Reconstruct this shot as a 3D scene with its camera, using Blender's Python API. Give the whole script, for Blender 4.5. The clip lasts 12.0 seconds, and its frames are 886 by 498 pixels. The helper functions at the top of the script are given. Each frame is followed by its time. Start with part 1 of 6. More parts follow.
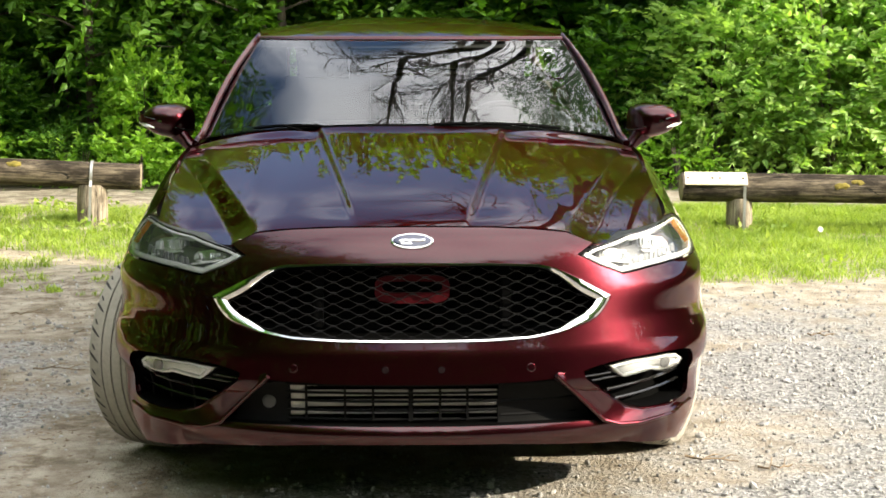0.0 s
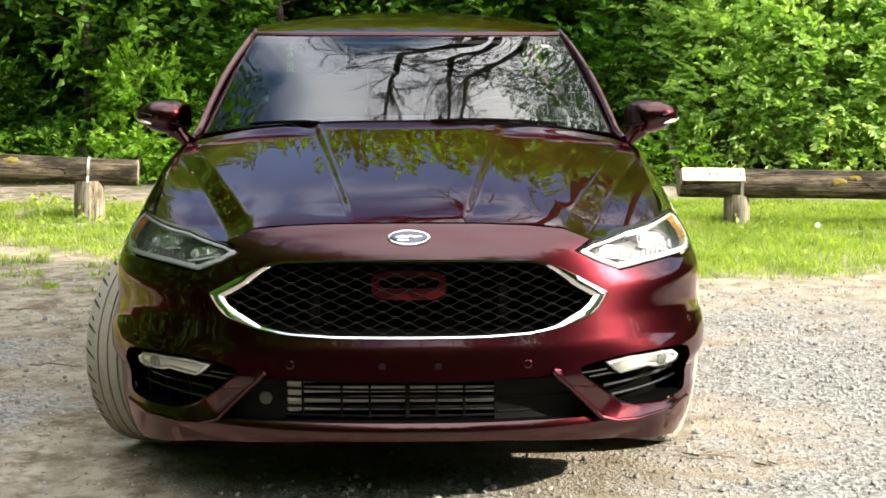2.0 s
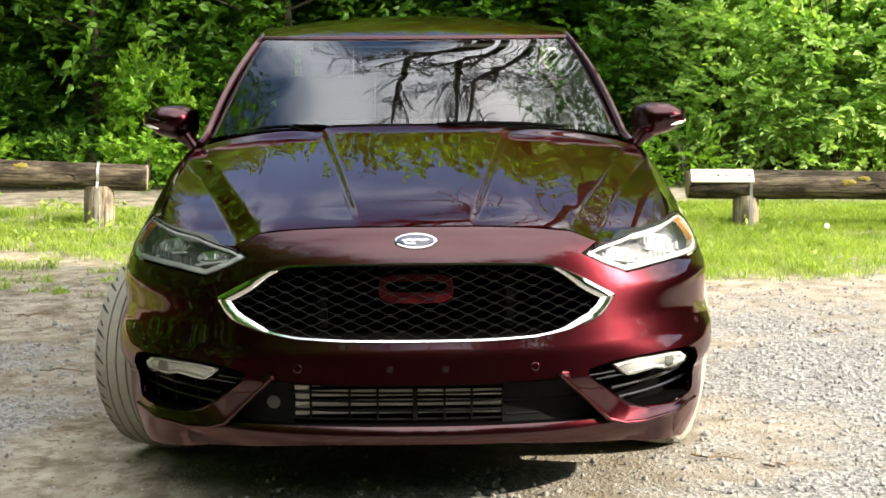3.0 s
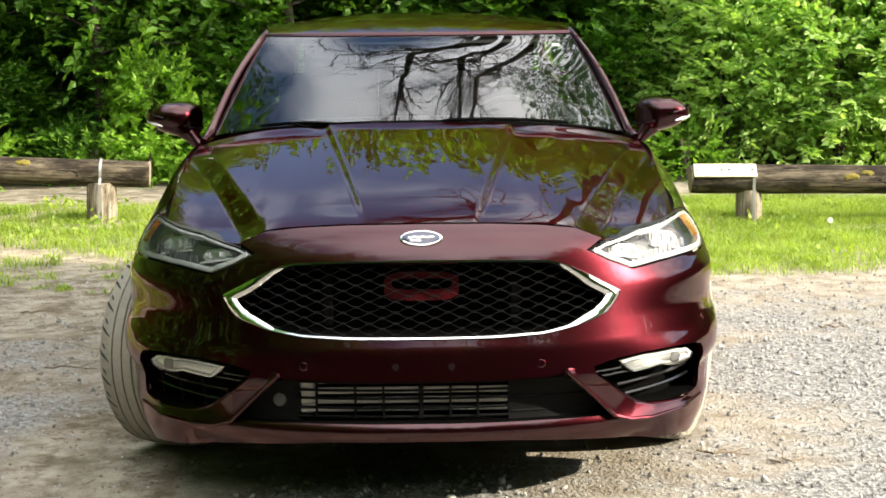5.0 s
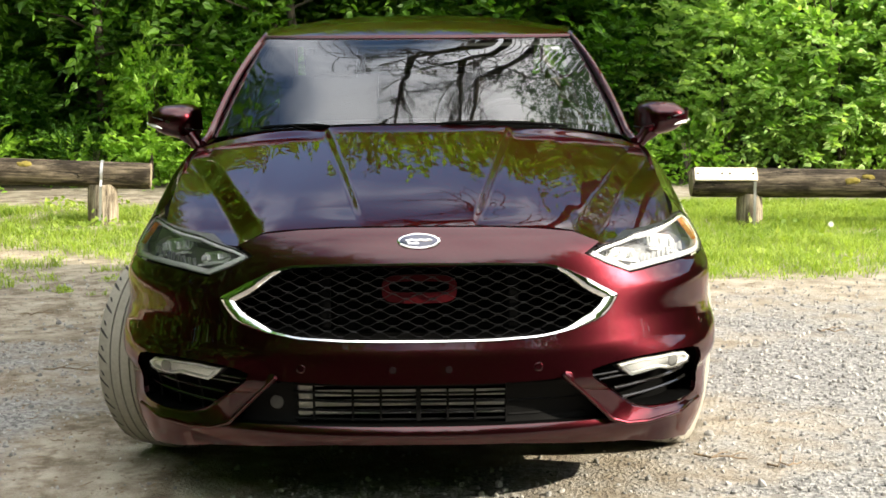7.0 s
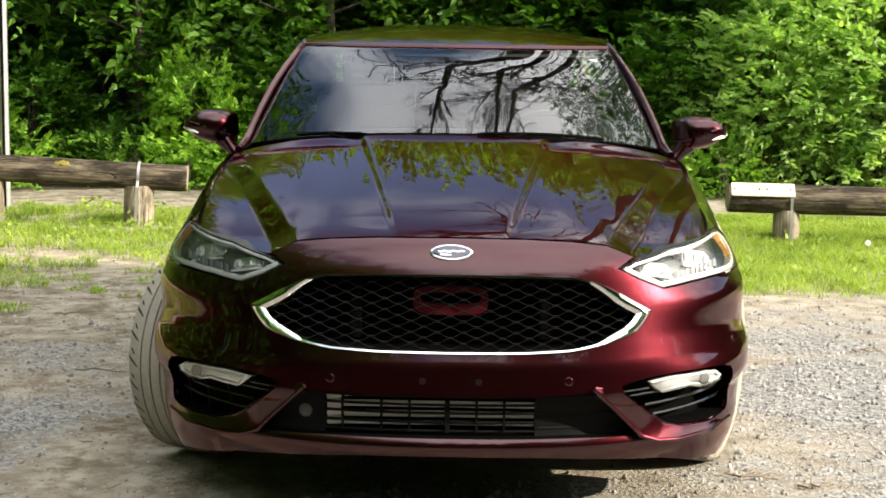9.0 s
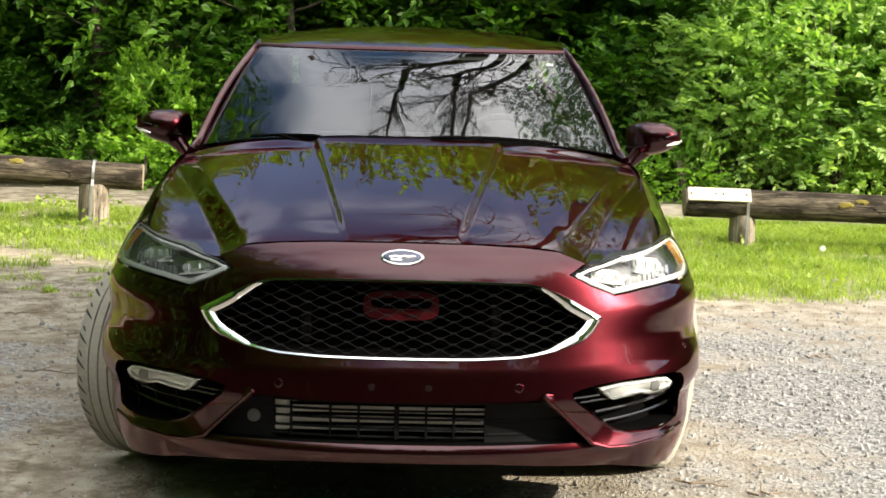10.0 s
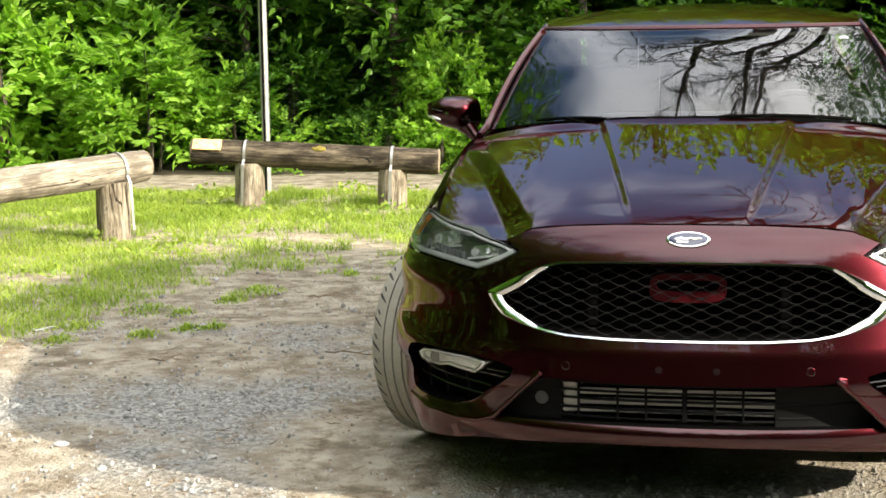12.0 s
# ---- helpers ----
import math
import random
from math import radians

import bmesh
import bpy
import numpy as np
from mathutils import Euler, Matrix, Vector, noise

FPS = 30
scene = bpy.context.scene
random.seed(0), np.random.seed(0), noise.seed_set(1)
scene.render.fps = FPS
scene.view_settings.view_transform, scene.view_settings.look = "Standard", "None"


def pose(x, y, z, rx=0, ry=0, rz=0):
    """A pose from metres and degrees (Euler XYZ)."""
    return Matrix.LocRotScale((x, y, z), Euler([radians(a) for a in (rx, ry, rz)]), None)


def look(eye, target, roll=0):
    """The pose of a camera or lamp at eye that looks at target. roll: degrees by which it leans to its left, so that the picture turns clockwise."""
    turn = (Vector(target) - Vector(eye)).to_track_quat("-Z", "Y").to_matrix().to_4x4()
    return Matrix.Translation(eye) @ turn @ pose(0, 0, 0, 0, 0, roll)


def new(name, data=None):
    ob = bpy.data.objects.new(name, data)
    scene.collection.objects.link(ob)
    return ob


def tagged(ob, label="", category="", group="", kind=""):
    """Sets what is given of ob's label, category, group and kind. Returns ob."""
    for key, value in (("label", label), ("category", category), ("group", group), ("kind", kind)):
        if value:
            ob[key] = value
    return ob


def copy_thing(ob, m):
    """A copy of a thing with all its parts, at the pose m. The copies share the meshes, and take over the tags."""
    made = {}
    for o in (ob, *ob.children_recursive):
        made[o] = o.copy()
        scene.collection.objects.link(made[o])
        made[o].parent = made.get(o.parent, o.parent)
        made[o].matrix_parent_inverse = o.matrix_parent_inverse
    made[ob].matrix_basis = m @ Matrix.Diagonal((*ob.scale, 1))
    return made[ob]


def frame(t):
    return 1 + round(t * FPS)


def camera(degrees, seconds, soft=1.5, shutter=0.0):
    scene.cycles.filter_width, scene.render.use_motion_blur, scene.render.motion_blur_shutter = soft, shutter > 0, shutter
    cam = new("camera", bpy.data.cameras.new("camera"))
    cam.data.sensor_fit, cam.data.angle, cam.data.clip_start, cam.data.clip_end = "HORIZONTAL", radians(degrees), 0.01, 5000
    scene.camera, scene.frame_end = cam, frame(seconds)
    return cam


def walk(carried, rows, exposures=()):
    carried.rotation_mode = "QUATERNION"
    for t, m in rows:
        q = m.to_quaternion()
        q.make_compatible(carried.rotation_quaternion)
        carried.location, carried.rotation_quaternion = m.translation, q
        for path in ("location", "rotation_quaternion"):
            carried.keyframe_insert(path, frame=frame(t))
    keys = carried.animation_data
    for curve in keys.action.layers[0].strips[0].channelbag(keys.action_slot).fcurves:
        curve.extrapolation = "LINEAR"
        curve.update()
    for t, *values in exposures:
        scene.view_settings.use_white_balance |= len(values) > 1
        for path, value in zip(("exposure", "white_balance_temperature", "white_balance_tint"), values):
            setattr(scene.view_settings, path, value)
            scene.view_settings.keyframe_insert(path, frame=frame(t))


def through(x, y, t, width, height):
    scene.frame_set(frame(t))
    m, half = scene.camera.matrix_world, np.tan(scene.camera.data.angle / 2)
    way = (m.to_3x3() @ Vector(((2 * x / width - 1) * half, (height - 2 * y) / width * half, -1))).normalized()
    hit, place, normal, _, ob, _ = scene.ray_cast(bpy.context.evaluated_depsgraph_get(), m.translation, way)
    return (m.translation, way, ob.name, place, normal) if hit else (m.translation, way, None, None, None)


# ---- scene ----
from mathutils import geometry

cam = camera(33.0, 12.0, soft=1.7)

PATH = [
    (0, (0.054, -3.928, 1.281), (0.08, -1.945, 1.028), -0.0),
    (0.5, (0.057, -3.929, 1.283), (0.08, -1.946, 1.029), -0.2),
    (1, (0.057, -3.928, 1.28), (0.082, -1.944, 1.028), -0.2),
    (1.5, (0.057, -3.926, 1.281), (0.085, -1.943, 1.021), -0.1),
    (2, (0.057, -3.925, 1.283), (0.086, -1.942, 1.024), 0.0),
    (2.5, (0.062, -3.926, 1.284), (0.087, -1.942, 1.028), -0.2),
    (3, (0.067, -3.929, 1.284), (0.082, -1.945, 1.029), -0.4),
    (5, (0.056, -3.924, 1.29), (0.069, -1.941, 1.028), -0.6),
    (5.5, (0.062, -3.926, 1.291), (0.077, -1.943, 1.031), -0.8),
    (6, (0.067, -3.928, 1.291), (0.082, -1.945, 1.035), -1.2),
    (6.5, (0.069, -3.929, 1.291), (0.086, -1.946, 1.032), -1.0),
    (8.5, (0.066, -3.914, 1.299), (0.04, -1.931, 1.047), 1.3),
    (9, (0.073, -3.91, 1.301), (0.037, -1.926, 1.052), 0.8),
    (9.5, (0.091, -3.886, 1.3), (0.11, -1.902, 1.051), 0.7),
    (10, (0.098, -3.883, 1.312), (0.115, -1.898, 1.064), 1.5),
    (10.5, (0.116, -3.886, 1.314), (0.088, -1.902, 1.064), 0.4),
    (11, (0.143, -3.882, 1.322), (0.027, -1.902, 1.066), 0.5),
    (11.5, (0.14, -3.874, 1.325), (-0.127, -1.91, 1.057), -0.1),
    (12, (0.135, -3.896, 1.326), (-0.243, -1.951, 1.048), -0.8),
]
walk(cam, [(t, look(eye, target, roll)) for t, eye, target, roll in PATH], [(0.0, 1.39), (3.0, 1.37), (6.5, 1.30), (8.5, 1.20), (10.0, 1.19), (11.0, 1.26), (12.0, 1.38)])

# ---- daylight: low sun from the car's left side, broken cloud ----
SUN = Vector((0.877, -0.247, 0.412)).normalized()
sky_world = bpy.data.worlds.new("sky")
scene.world = sky_world
sky_world.use_nodes = True
wn, wl = sky_world.node_tree.nodes, sky_world.node_tree.links
sky_tex = wn.new("ShaderNodeTexSky")
sky_tex.sky_type, sky_tex.sun_disc = "NISHITA", False
sky_tex.dust_density, sky_tex.ozone_density = 1.0, 3.0
sky_tex.sun_elevation, sky_tex.sun_rotation = math.asin(SUN.z), math.atan2(SUN.x, SUN.y)
where = wn.new("ShaderNodeTexCoord")
flat = wn.new("ShaderNodeMapping")
flat.inputs["Location"].default_value = (1.66, -2.2, 0.9)
flat.inputs["Scale"].default_value = (1.0, 1.0, 1.6)
wl.new(where.outputs["Generated"], flat.inputs["Vector"])
cloud = wn.new("ShaderNodeTexNoise")
cloud.inputs["Scale"].default_value, cloud.inputs["Detail"].default_value = 2.6, 8
wl.new(flat.outputs["Vector"], cloud.inputs["Vector"])
cover = wn.new("ShaderNodeMapRange")
cover.interpolation_type = "SMOOTHSTEP"
cover.inputs["From Min"].default_value, cover.inputs["From Max"].default_value = 0.98, 1.34
high = wn.new("ShaderNodeSeparateXYZ")
wl.new(where.outputs["Generated"], high.inputs[0])
gather = wn.new("ShaderNodeMath")
gather.operation = "MULTIPLY_ADD"
wl.new(high.outputs["Z"], gather.inputs[0])
gather.inputs[1].default_value = 0.9
wl.new(cloud.outputs["Fac"], gather.inputs[2])
cloud_mix = wn.new("ShaderNodeMix")
cloud_mix.data_type = "RGBA"
toward = wn.new("ShaderNodeVectorMath")
toward.operation = "DOT_PRODUCT"
toward.inputs[1].default_value = SUN
wl.new(where.outputs["Generated"], toward.inputs[0])
sunward = wn.new("ShaderNodeMapRange")
sunward.inputs["From Min"].default_value, sunward.inputs["From Max"].default_value = -0.15, 0.5
wl.new(toward.outputs["Value"], sunward.inputs["Value"])
bank = wn.new("ShaderNodeMath")
bank.operation = "MULTIPLY_ADD"
wl.new(sunward.outputs["Result"], bank.inputs[0])
bank.inputs[1].default_value = 0.26
wl.new(gather.outputs[0], bank.inputs[2])
wl.new(bank.outputs[0], cover.inputs["Value"])
billow = wn.new("ShaderNodeMath")
billow.operation = "MULTIPLY_ADD"
wl.new(cloud.outputs["Fac"], billow.inputs[0])
billow.inputs[1].default_value = 1.5
wl.new(sunward.outputs["Result"], billow.inputs[2])
thick = wn.new("ShaderNodeMapRange")
thick.inputs["From Min"].default_value, thick.inputs["From Max"].default_value = 0.6, 1.9
wl.new(billow.outputs[0], thick.inputs["Value"])
cloud_light = wn.new("ShaderNodeMix")
cloud_light.data_type = "RGBA"
cloud_light.inputs["A"].default_value, cloud_light.inputs["B"].default_value = (5.8, 6.4, 7.6, 1), (18.5, 18.1, 17.6, 1)
wl.new(thick.outputs["Result"], cloud_light.inputs["Factor"])
wl.new(cloud_light.outputs["Result"], cloud_mix.inputs["B"])
wl.new(cover.outputs["Result"], cloud_mix.inputs["Factor"])
wl.new(sky_tex.outputs["Color"], cloud_mix.inputs["A"])
wl.new(cloud_mix.outputs["Result"], wn["Background"].inputs["Color"])
wn["Background"].inputs["Strength"].default_value = 0.10

sun = new("sun", bpy.data.lights.new("sun", "SUN"))
sun.data.energy, sun.data.angle, sun.data.color = 5.0, radians(0.6), (1.0, 0.90, 0.72)
sun.matrix_world = look(SUN * 60, (0, 0, 0))


# ---- materials ----
def nodes_of(name):
    m = bpy.data.materials.new(name)
    m.use_nodes = True
    return m, m.node_tree.nodes, m.node_tree.links, m.node_tree.nodes["Principled BSDF"]


def surface(name, dark, light, rough=0.6, metal=0.0, scale=6.0, fine=60.0, bump=0.2, depth=0.004, rough_vary=0.1, coat=0.0, stretch=(1, 1, 1), per=None, spread=0.4, spec=0.5):
    """A surface with stains at one scale and grain at another, in object metres."""
    m, n, l, b = nodes_of(name)
    tc = n.new("ShaderNodeTexCoord")
    mp = n.new("ShaderNodeMapping")
    mp.inputs["Scale"].default_value = stretch
    l.new(tc.outputs["Object"], mp.inputs["Vector"])
    big, small = n.new("ShaderNodeTexNoise"), n.new("ShaderNodeTexNoise")
    for t, s, d in ((big, scale, 5), (small, fine, 4)):
        t.inputs["Scale"].default_value, t.inputs["Detail"].default_value = s, d
        l.new(mp.outputs["Vector"], t.inputs["Vector"])
    add = n.new("ShaderNodeMath")
    add.operation = "ADD"
    l.new(big.outputs["Fac"], add.inputs[0])
    l.new(small.outputs["Fac"], add.inputs[1])
    value = add.outputs[0]
    if per:
        info = n.new("ShaderNodeObjectInfo" if per == "object" else "ShaderNodeNewGeometry")
        more = n.new("ShaderNodeMath")
        more.operation = "MULTIPLY_ADD"
        l.new(info.outputs["Random" if per == "object" else "Random Per Island"], more.inputs[0])
        more.inputs[1].default_value = 0.7
        l.new(value, more.inputs[2])
        sub = n.new("ShaderNodeMath")
        sub.operation = "SUBTRACT"
        l.new(more.outputs[0], sub.inputs[0])
        sub.inputs[1].default_value = 0.35
        value = sub.outputs[0]
    rng = n.new("ShaderNodeMapRange")
    rng.inputs["From Min"].default_value, rng.inputs["From Max"].default_value = 1 - spread, 1 + spread
    l.new(value, rng.inputs["Value"])
    mix = n.new("ShaderNodeMix")
    mix.data_type = "RGBA"
    mix.inputs["A"].default_value, mix.inputs["B"].default_value = (*dark, 1), (*light, 1)
    l.new(rng.outputs["Result"], mix.inputs["Factor"])
    l.new(mix.outputs["Result"], b.inputs["Base Color"])
    rr = n.new("ShaderNodeMapRange")
    rr.inputs["To Min"].default_value, rr.inputs["To Max"].default_value = max(rough - rough_vary, 0.02), min(rough + rough_vary, 1)
    l.new(big.outputs["Fac"], rr.inputs["Value"])
    l.new(rr.outputs["Result"], b.inputs["Roughness"])
    b.inputs["Metallic"].default_value, b.inputs["Coat Weight"].default_value = metal, coat
    b.inputs["Coat Roughness"].default_value, b.inputs["Specular IOR Level"].default_value = 0.02, spec
    if bump:
        bp = n.new("ShaderNodeBump")
        bp.inputs["Strength"].default_value, bp.inputs["Distance"].default_value = bump, depth
        l.new(small.outputs["Fac"], bp.inputs["Height"])
        l.new(bp.outputs["Normal"], b.inputs["Normal"])
    return m


def leaf_material(name, dark, light, through=0.4):
    m, n, l, b = nodes_of(name)
    geo, tc, ns = n.new("ShaderNodeNewGeometry"), n.new("ShaderNodeTexCoord"), n.new("ShaderNodeTexNoise")
    ns.inputs["Scale"].default_value = 1.3
    l.new(tc.outputs["Object"], ns.inputs["Vector"])
    av = n.new("ShaderNodeMath")
    av.operation = "MULTIPLY_ADD"
    l.new(geo.outputs["Random Per Island"], av.inputs[0])
    av.inputs[1].default_value = 0.6
    l.new(ns.outputs["Fac"], av.inputs[2])
    rng = n.new("ShaderNodeMapRange")
    rng.inputs["From Min"].default_value, rng.inputs["From Max"].default_value = 0.35, 1.2
    l.new(av.outputs[0], rng.inputs["Value"])
    mix = n.new("ShaderNodeMix")
    mix.data_type = "RGBA"
    mix.inputs["A"].default_value, mix.inputs["B"].default_value = (*dark, 1), (*light, 1)
    l.new(rng.outputs["Result"], mix.inputs["Factor"])
    l.new(mix.outputs["Result"], b.inputs["Base Color"])
    b.inputs["Roughness"].default_value, b.inputs["Specular IOR Level"].default_value = 0.5, 0.35
    tr, both = n.new("ShaderNodeBsdfTranslucent"), n.new("ShaderNodeMixShader")
    lift = n.new("ShaderNodeMix")
    lift.data_type, lift.blend_type = "RGBA", "MULTIPLY"
    lift.inputs["Factor"].default_value = 1.0
    lift.inputs["B"].default_value = (1.5, 1.7, 0.7, 1)
    l.new(mix.outputs["Result"], lift.inputs["A"])
    l.new(lift.outputs["Result"], tr.inputs["Color"])
    both.inputs[0].default_value = through
    l.new(b.outputs[0], both.inputs[1])
    l.new(tr.outputs[0], both.inputs[2])
    l.new(both.outputs[0], n["Material Output"].inputs["Surface"])
    return m


def clear(name, tint=(1, 1, 1), ior=1.5, haze=0.0):
    """A thin clear pane: what is not mirrored at its surface passes straight through."""
    m, n, l, b = nodes_of(name)
    n.remove(b)
    gloss, pass_on, both, fres = n.new("ShaderNodeBsdfGlossy"), n.new("ShaderNodeBsdfTransparent"), n.new("ShaderNodeMixShader"), n.new("ShaderNodeFresnel")
    gloss.inputs["Roughness"].default_value, fres.inputs["IOR"].default_value = 0.0, ior
    pass_on.inputs["Color"].default_value = (*tint, 1)
    l.new(fres.outputs[0], both.inputs[0])
    l.new(pass_on.outputs[0], both.inputs[1])
    l.new(gloss.outputs[0], both.inputs[2])
    last = both
    if haze:
        dull, last = n.new("ShaderNodeBsdfDiffuse"), n.new("ShaderNodeMixShader")
        dull.inputs["Color"].default_value = (0.85, 0.85, 0.83, 1)
        last.inputs[0].default_value = haze
        l.new(both.outputs[0], last.inputs[1])
        l.new(dull.outputs[0], last.inputs[2])
    l.new(last.outputs[0], n["Material Output"].inputs["Surface"])
    return m


def car_paint():
    m, n, l, b = nodes_of("burgundy_paint")
    tc, flake = n.new("ShaderNodeTexCoord"), n.new("ShaderNodeTexVoronoi")
    flake.inputs["Scale"].default_value = 900
    l.new(tc.outputs["Object"], flake.inputs["Vector"])
    dust = n.new("ShaderNodeTexNoise")
    dust.inputs["Scale"].default_value, dust.inputs["Detail"].default_value = 5, 6
    l.new(tc.outputs["Object"], dust.inputs["Vector"])
    mix = n.new("ShaderNodeMix")
    mix.data_type = "RGBA"
    mix.inputs["A"].default_value, mix.inputs["B"].default_value = (0.026, 0.0034, 0.0056, 1), (0.047, 0.0062, 0.0100, 1)
    l.new(flake.outputs["Color"], mix.inputs["Factor"])
    l.new(mix.outputs["Result"], b.inputs["Base Color"])
    b.inputs["Metallic"].default_value, b.inputs["Roughness"].default_value = 1.0, 0.29
    b.inputs["Specular Tint"].default_value = (0.72, 0.15, 0.23, 1)
    b.inputs["Coat Weight"].default_value, b.inputs["Coat IOR"].default_value = 1.0, 1.46
    rr = n.new("ShaderNodeMapRange")
    rr.inputs["From Min"].default_value, rr.inputs["To Min"].default_value, rr.inputs["To Max"].default_value = 0.45, 0.008, 0.036
    l.new(dust.outputs["Fac"], rr.inputs["Value"])
    l.new(rr.outputs["Result"], b.inputs["Coat Roughness"])
    return m


def log_wood(name, dark, light, crack, upright=False):
    """Weathered round timber: long fibres, drying cracks, and blotches of grey and brown."""
    m, n, l, b = nodes_of(name)
    tc = n.new("ShaderNodeTexCoord")

    def noise_at(along, across, detail=6, rough=0.6, warp=0.0):
        mp, t = n.new("ShaderNodeMapping"), n.new("ShaderNodeTexNoise")
        mp.inputs["Scale"].default_value = (across, across, along) if upright else (along, across, across)
        t.inputs["Scale"].default_value, t.inputs["Detail"].default_value, t.inputs["Roughness"].default_value = 1.0, detail, rough
        t.inputs["Distortion"].default_value = warp
        l.new(tc.outputs["Object"], mp.inputs["Vector"])
        l.new(mp.outputs["Vector"], t.inputs["Vector"])
        return t.outputs["Fac"]

    def ramp(value, a, z):
        r = n.new("ShaderNodeMapRange")
        r.interpolation_type = "SMOOTHSTEP"
        r.inputs["From Min"].default_value, r.inputs["From Max"].default_value = a, z
        l.new(value, r.inputs["Value"])
        return r.outputs["Result"]

    def mixed(factor, a, c):
        x = n.new("ShaderNodeMix")
        x.data_type = "RGBA"
        for socket, v in (("A", a), ("B", c)):
            if isinstance(v, tuple):
                x.inputs[socket].default_value = (*v, 1)
            else:
                l.new(v, x.inputs[socket])
        l.new(factor, x.inputs["Factor"])
        return x.outputs["Result"]

    fibre, blotch, split, knot = noise_at(3.0, 70, 6, 0.7), noise_at(4.0, 13, 5, 0.65), noise_at(0.9, 11, 3, 0.5, 0.5), noise_at(9, 26, 3)
    tone = mixed(ramp(blotch, 0.36, 0.64), dark, light)
    tone = mixed(ramp(fibre, 0.30, 0.62), tuple(c * 0.7 for c in dark), tone)
    tone = mixed(ramp(knot, 0.66, 0.74), tone, tuple(0.5 * (c + k) for c, k in zip(dark, crack)))
    gap = n.new("ShaderNodeMath")
    gap.operation = "ABSOLUTE"
    off = n.new("ShaderNodeMath")
    off.operation = "SUBTRACT"
    l.new(split, off.inputs[0])
    off.inputs[1].default_value = 0.5
    l.new(off.outputs[0], gap.inputs[0])
    place = ramp(noise_at(2.0, 6, 2), 0.50, 0.56)
    far = n.new("ShaderNodeMath")
    far.operation = "SUBTRACT"
    l.new(gap.outputs[0], far.inputs[0])
    near = n.new("ShaderNodeMath")
    near.operation = "MULTIPLY"
    l.new(place, near.inputs[0])
    near.inputs[1].default_value = 0.012
    l.new(near.outputs[0], far.inputs[1])
    edge = ramp(far.outputs[0], -0.009, 0.002)
    l.new(mixed(edge, crack, tone), b.inputs["Base Color"])
    b.inputs["Roughness"].default_value, b.inputs["Specular IOR Level"].default_value = 0.9, 0.25
    high = n.new("ShaderNodeMath")
    high.operation = "MULTIPLY_ADD"
    l.new(edge, high.inputs[0])
    high.inputs[1].default_value = 0.8
    l.new(fibre, high.inputs[2])
    bp = n.new("ShaderNodeBump")
    bp.inputs["Strength"].default_value, bp.inputs["Distance"].default_value = 0.9, 0.012
    l.new(high.outputs[0], bp.inputs["Height"])
    l.new(bp.outputs["Normal"], b.inputs["Normal"])
    return m


PAINT = car_paint()
CHROME = surface("chrome", (0.75, 0.75, 0.74), (0.85, 0.85, 0.84), 0.08, 1.0, 3, 40, 0, rough_vary=0.05)
BLACK = surface("black_plastic", (0.0035, 0.0035, 0.0038), (0.007, 0.007, 0.007), 0.6, 0, 9, 300, 0.15, 0.0006, spec=0.06)
GLOSS_BLACK = surface("gloss_black", (0.006, 0.006, 0.006), (0.012, 0.012, 0.012), 0.12, 0, 5, 80, 0)
RUBBER = surface("tyre_rubber", (0.22, 0.205, 0.17), (0.33, 0.305, 0.25), 0.85, 0, 7, 90, 0.25, 0.002)
GROOVE = surface("tyre_groove_shade", (0.018, 0.017, 0.016), (0.035, 0.033, 0.03), 0.9, 0, 7, 90, 0.2)
ALLOY = surface("wheel_alloy", (0.05, 0.05, 0.055), (0.09, 0.09, 0.095), 0.3, 0.9, 5, 60, 0)
GLASS = clear("windscreen_glass", (0.62, 0.68, 0.66), 2.05)
LENS = clear("lamp_lens", (0.96, 0.97, 0.97), 1.42, 0.012)
SIDE_GLASS = clear("dark_side_glass", (0.10, 0.11, 0.105), 1.7)
LAMP_METAL = surface("lamp_reflector", (0.76, 0.76, 0.76), (0.90, 0.90, 0.90), 0.30, 1.0, 8, 60, 0.1, 0.001)
LAMP_GREY = surface("lamp_bezel", (0.10, 0.10, 0.10), (0.18, 0.18, 0.18), 0.3, 0.2, 8, 60, 0)
LAMP_DARK = surface("lamp_housing", (0.02, 0.02, 0.02), (0.035, 0.035, 0.035), 0.35, 0.0, 8, 60, 0, spec=0.4)
LAMP_SATIN = surface("satin_reflector", (0.24, 0.24, 0.24), (0.32, 0.32, 0.32), 0.34, 1.0, 8, 60, 0.1, 0.001)
LIGHT_GUIDE = surface("light_guide", (0.62, 0.63, 0.62), (0.8, 0.8, 0.79), 0.25, 0.0, 8, 60, 0, coat=1.0)
AMBER = surface("amber_plastic", (0.75, 0.22, 0.01), (0.9, 0.32, 0.02), 0.25, 0, 20, 200, 0.3, 0.001, coat=1.0)
FIN = surface("aluminium_core", (0.36, 0.36, 0.35), (0.55, 0.55, 0.53), 0.42, 0.6, 20, 400, 0.5, 0.002)
RED = surface("red_plastic", (0.030, 0.001, 0.0024), (0.052, 0.0015, 0.0035), 0.6, 0, 20, 100, 0, spec=0.1)
BADGE_BLUE = surface("badge_blue", (0.006, 0.010, 0.035), (0.010, 0.016, 0.055), 0.2, 0, 20, 100, 0, coat=1.0)
SEAT = surface("seat_cloth", (0.02, 0.02, 0.021), (0.045, 0.045, 0.045), 0.8, 0, 9, 300, 0.2, 0.001)
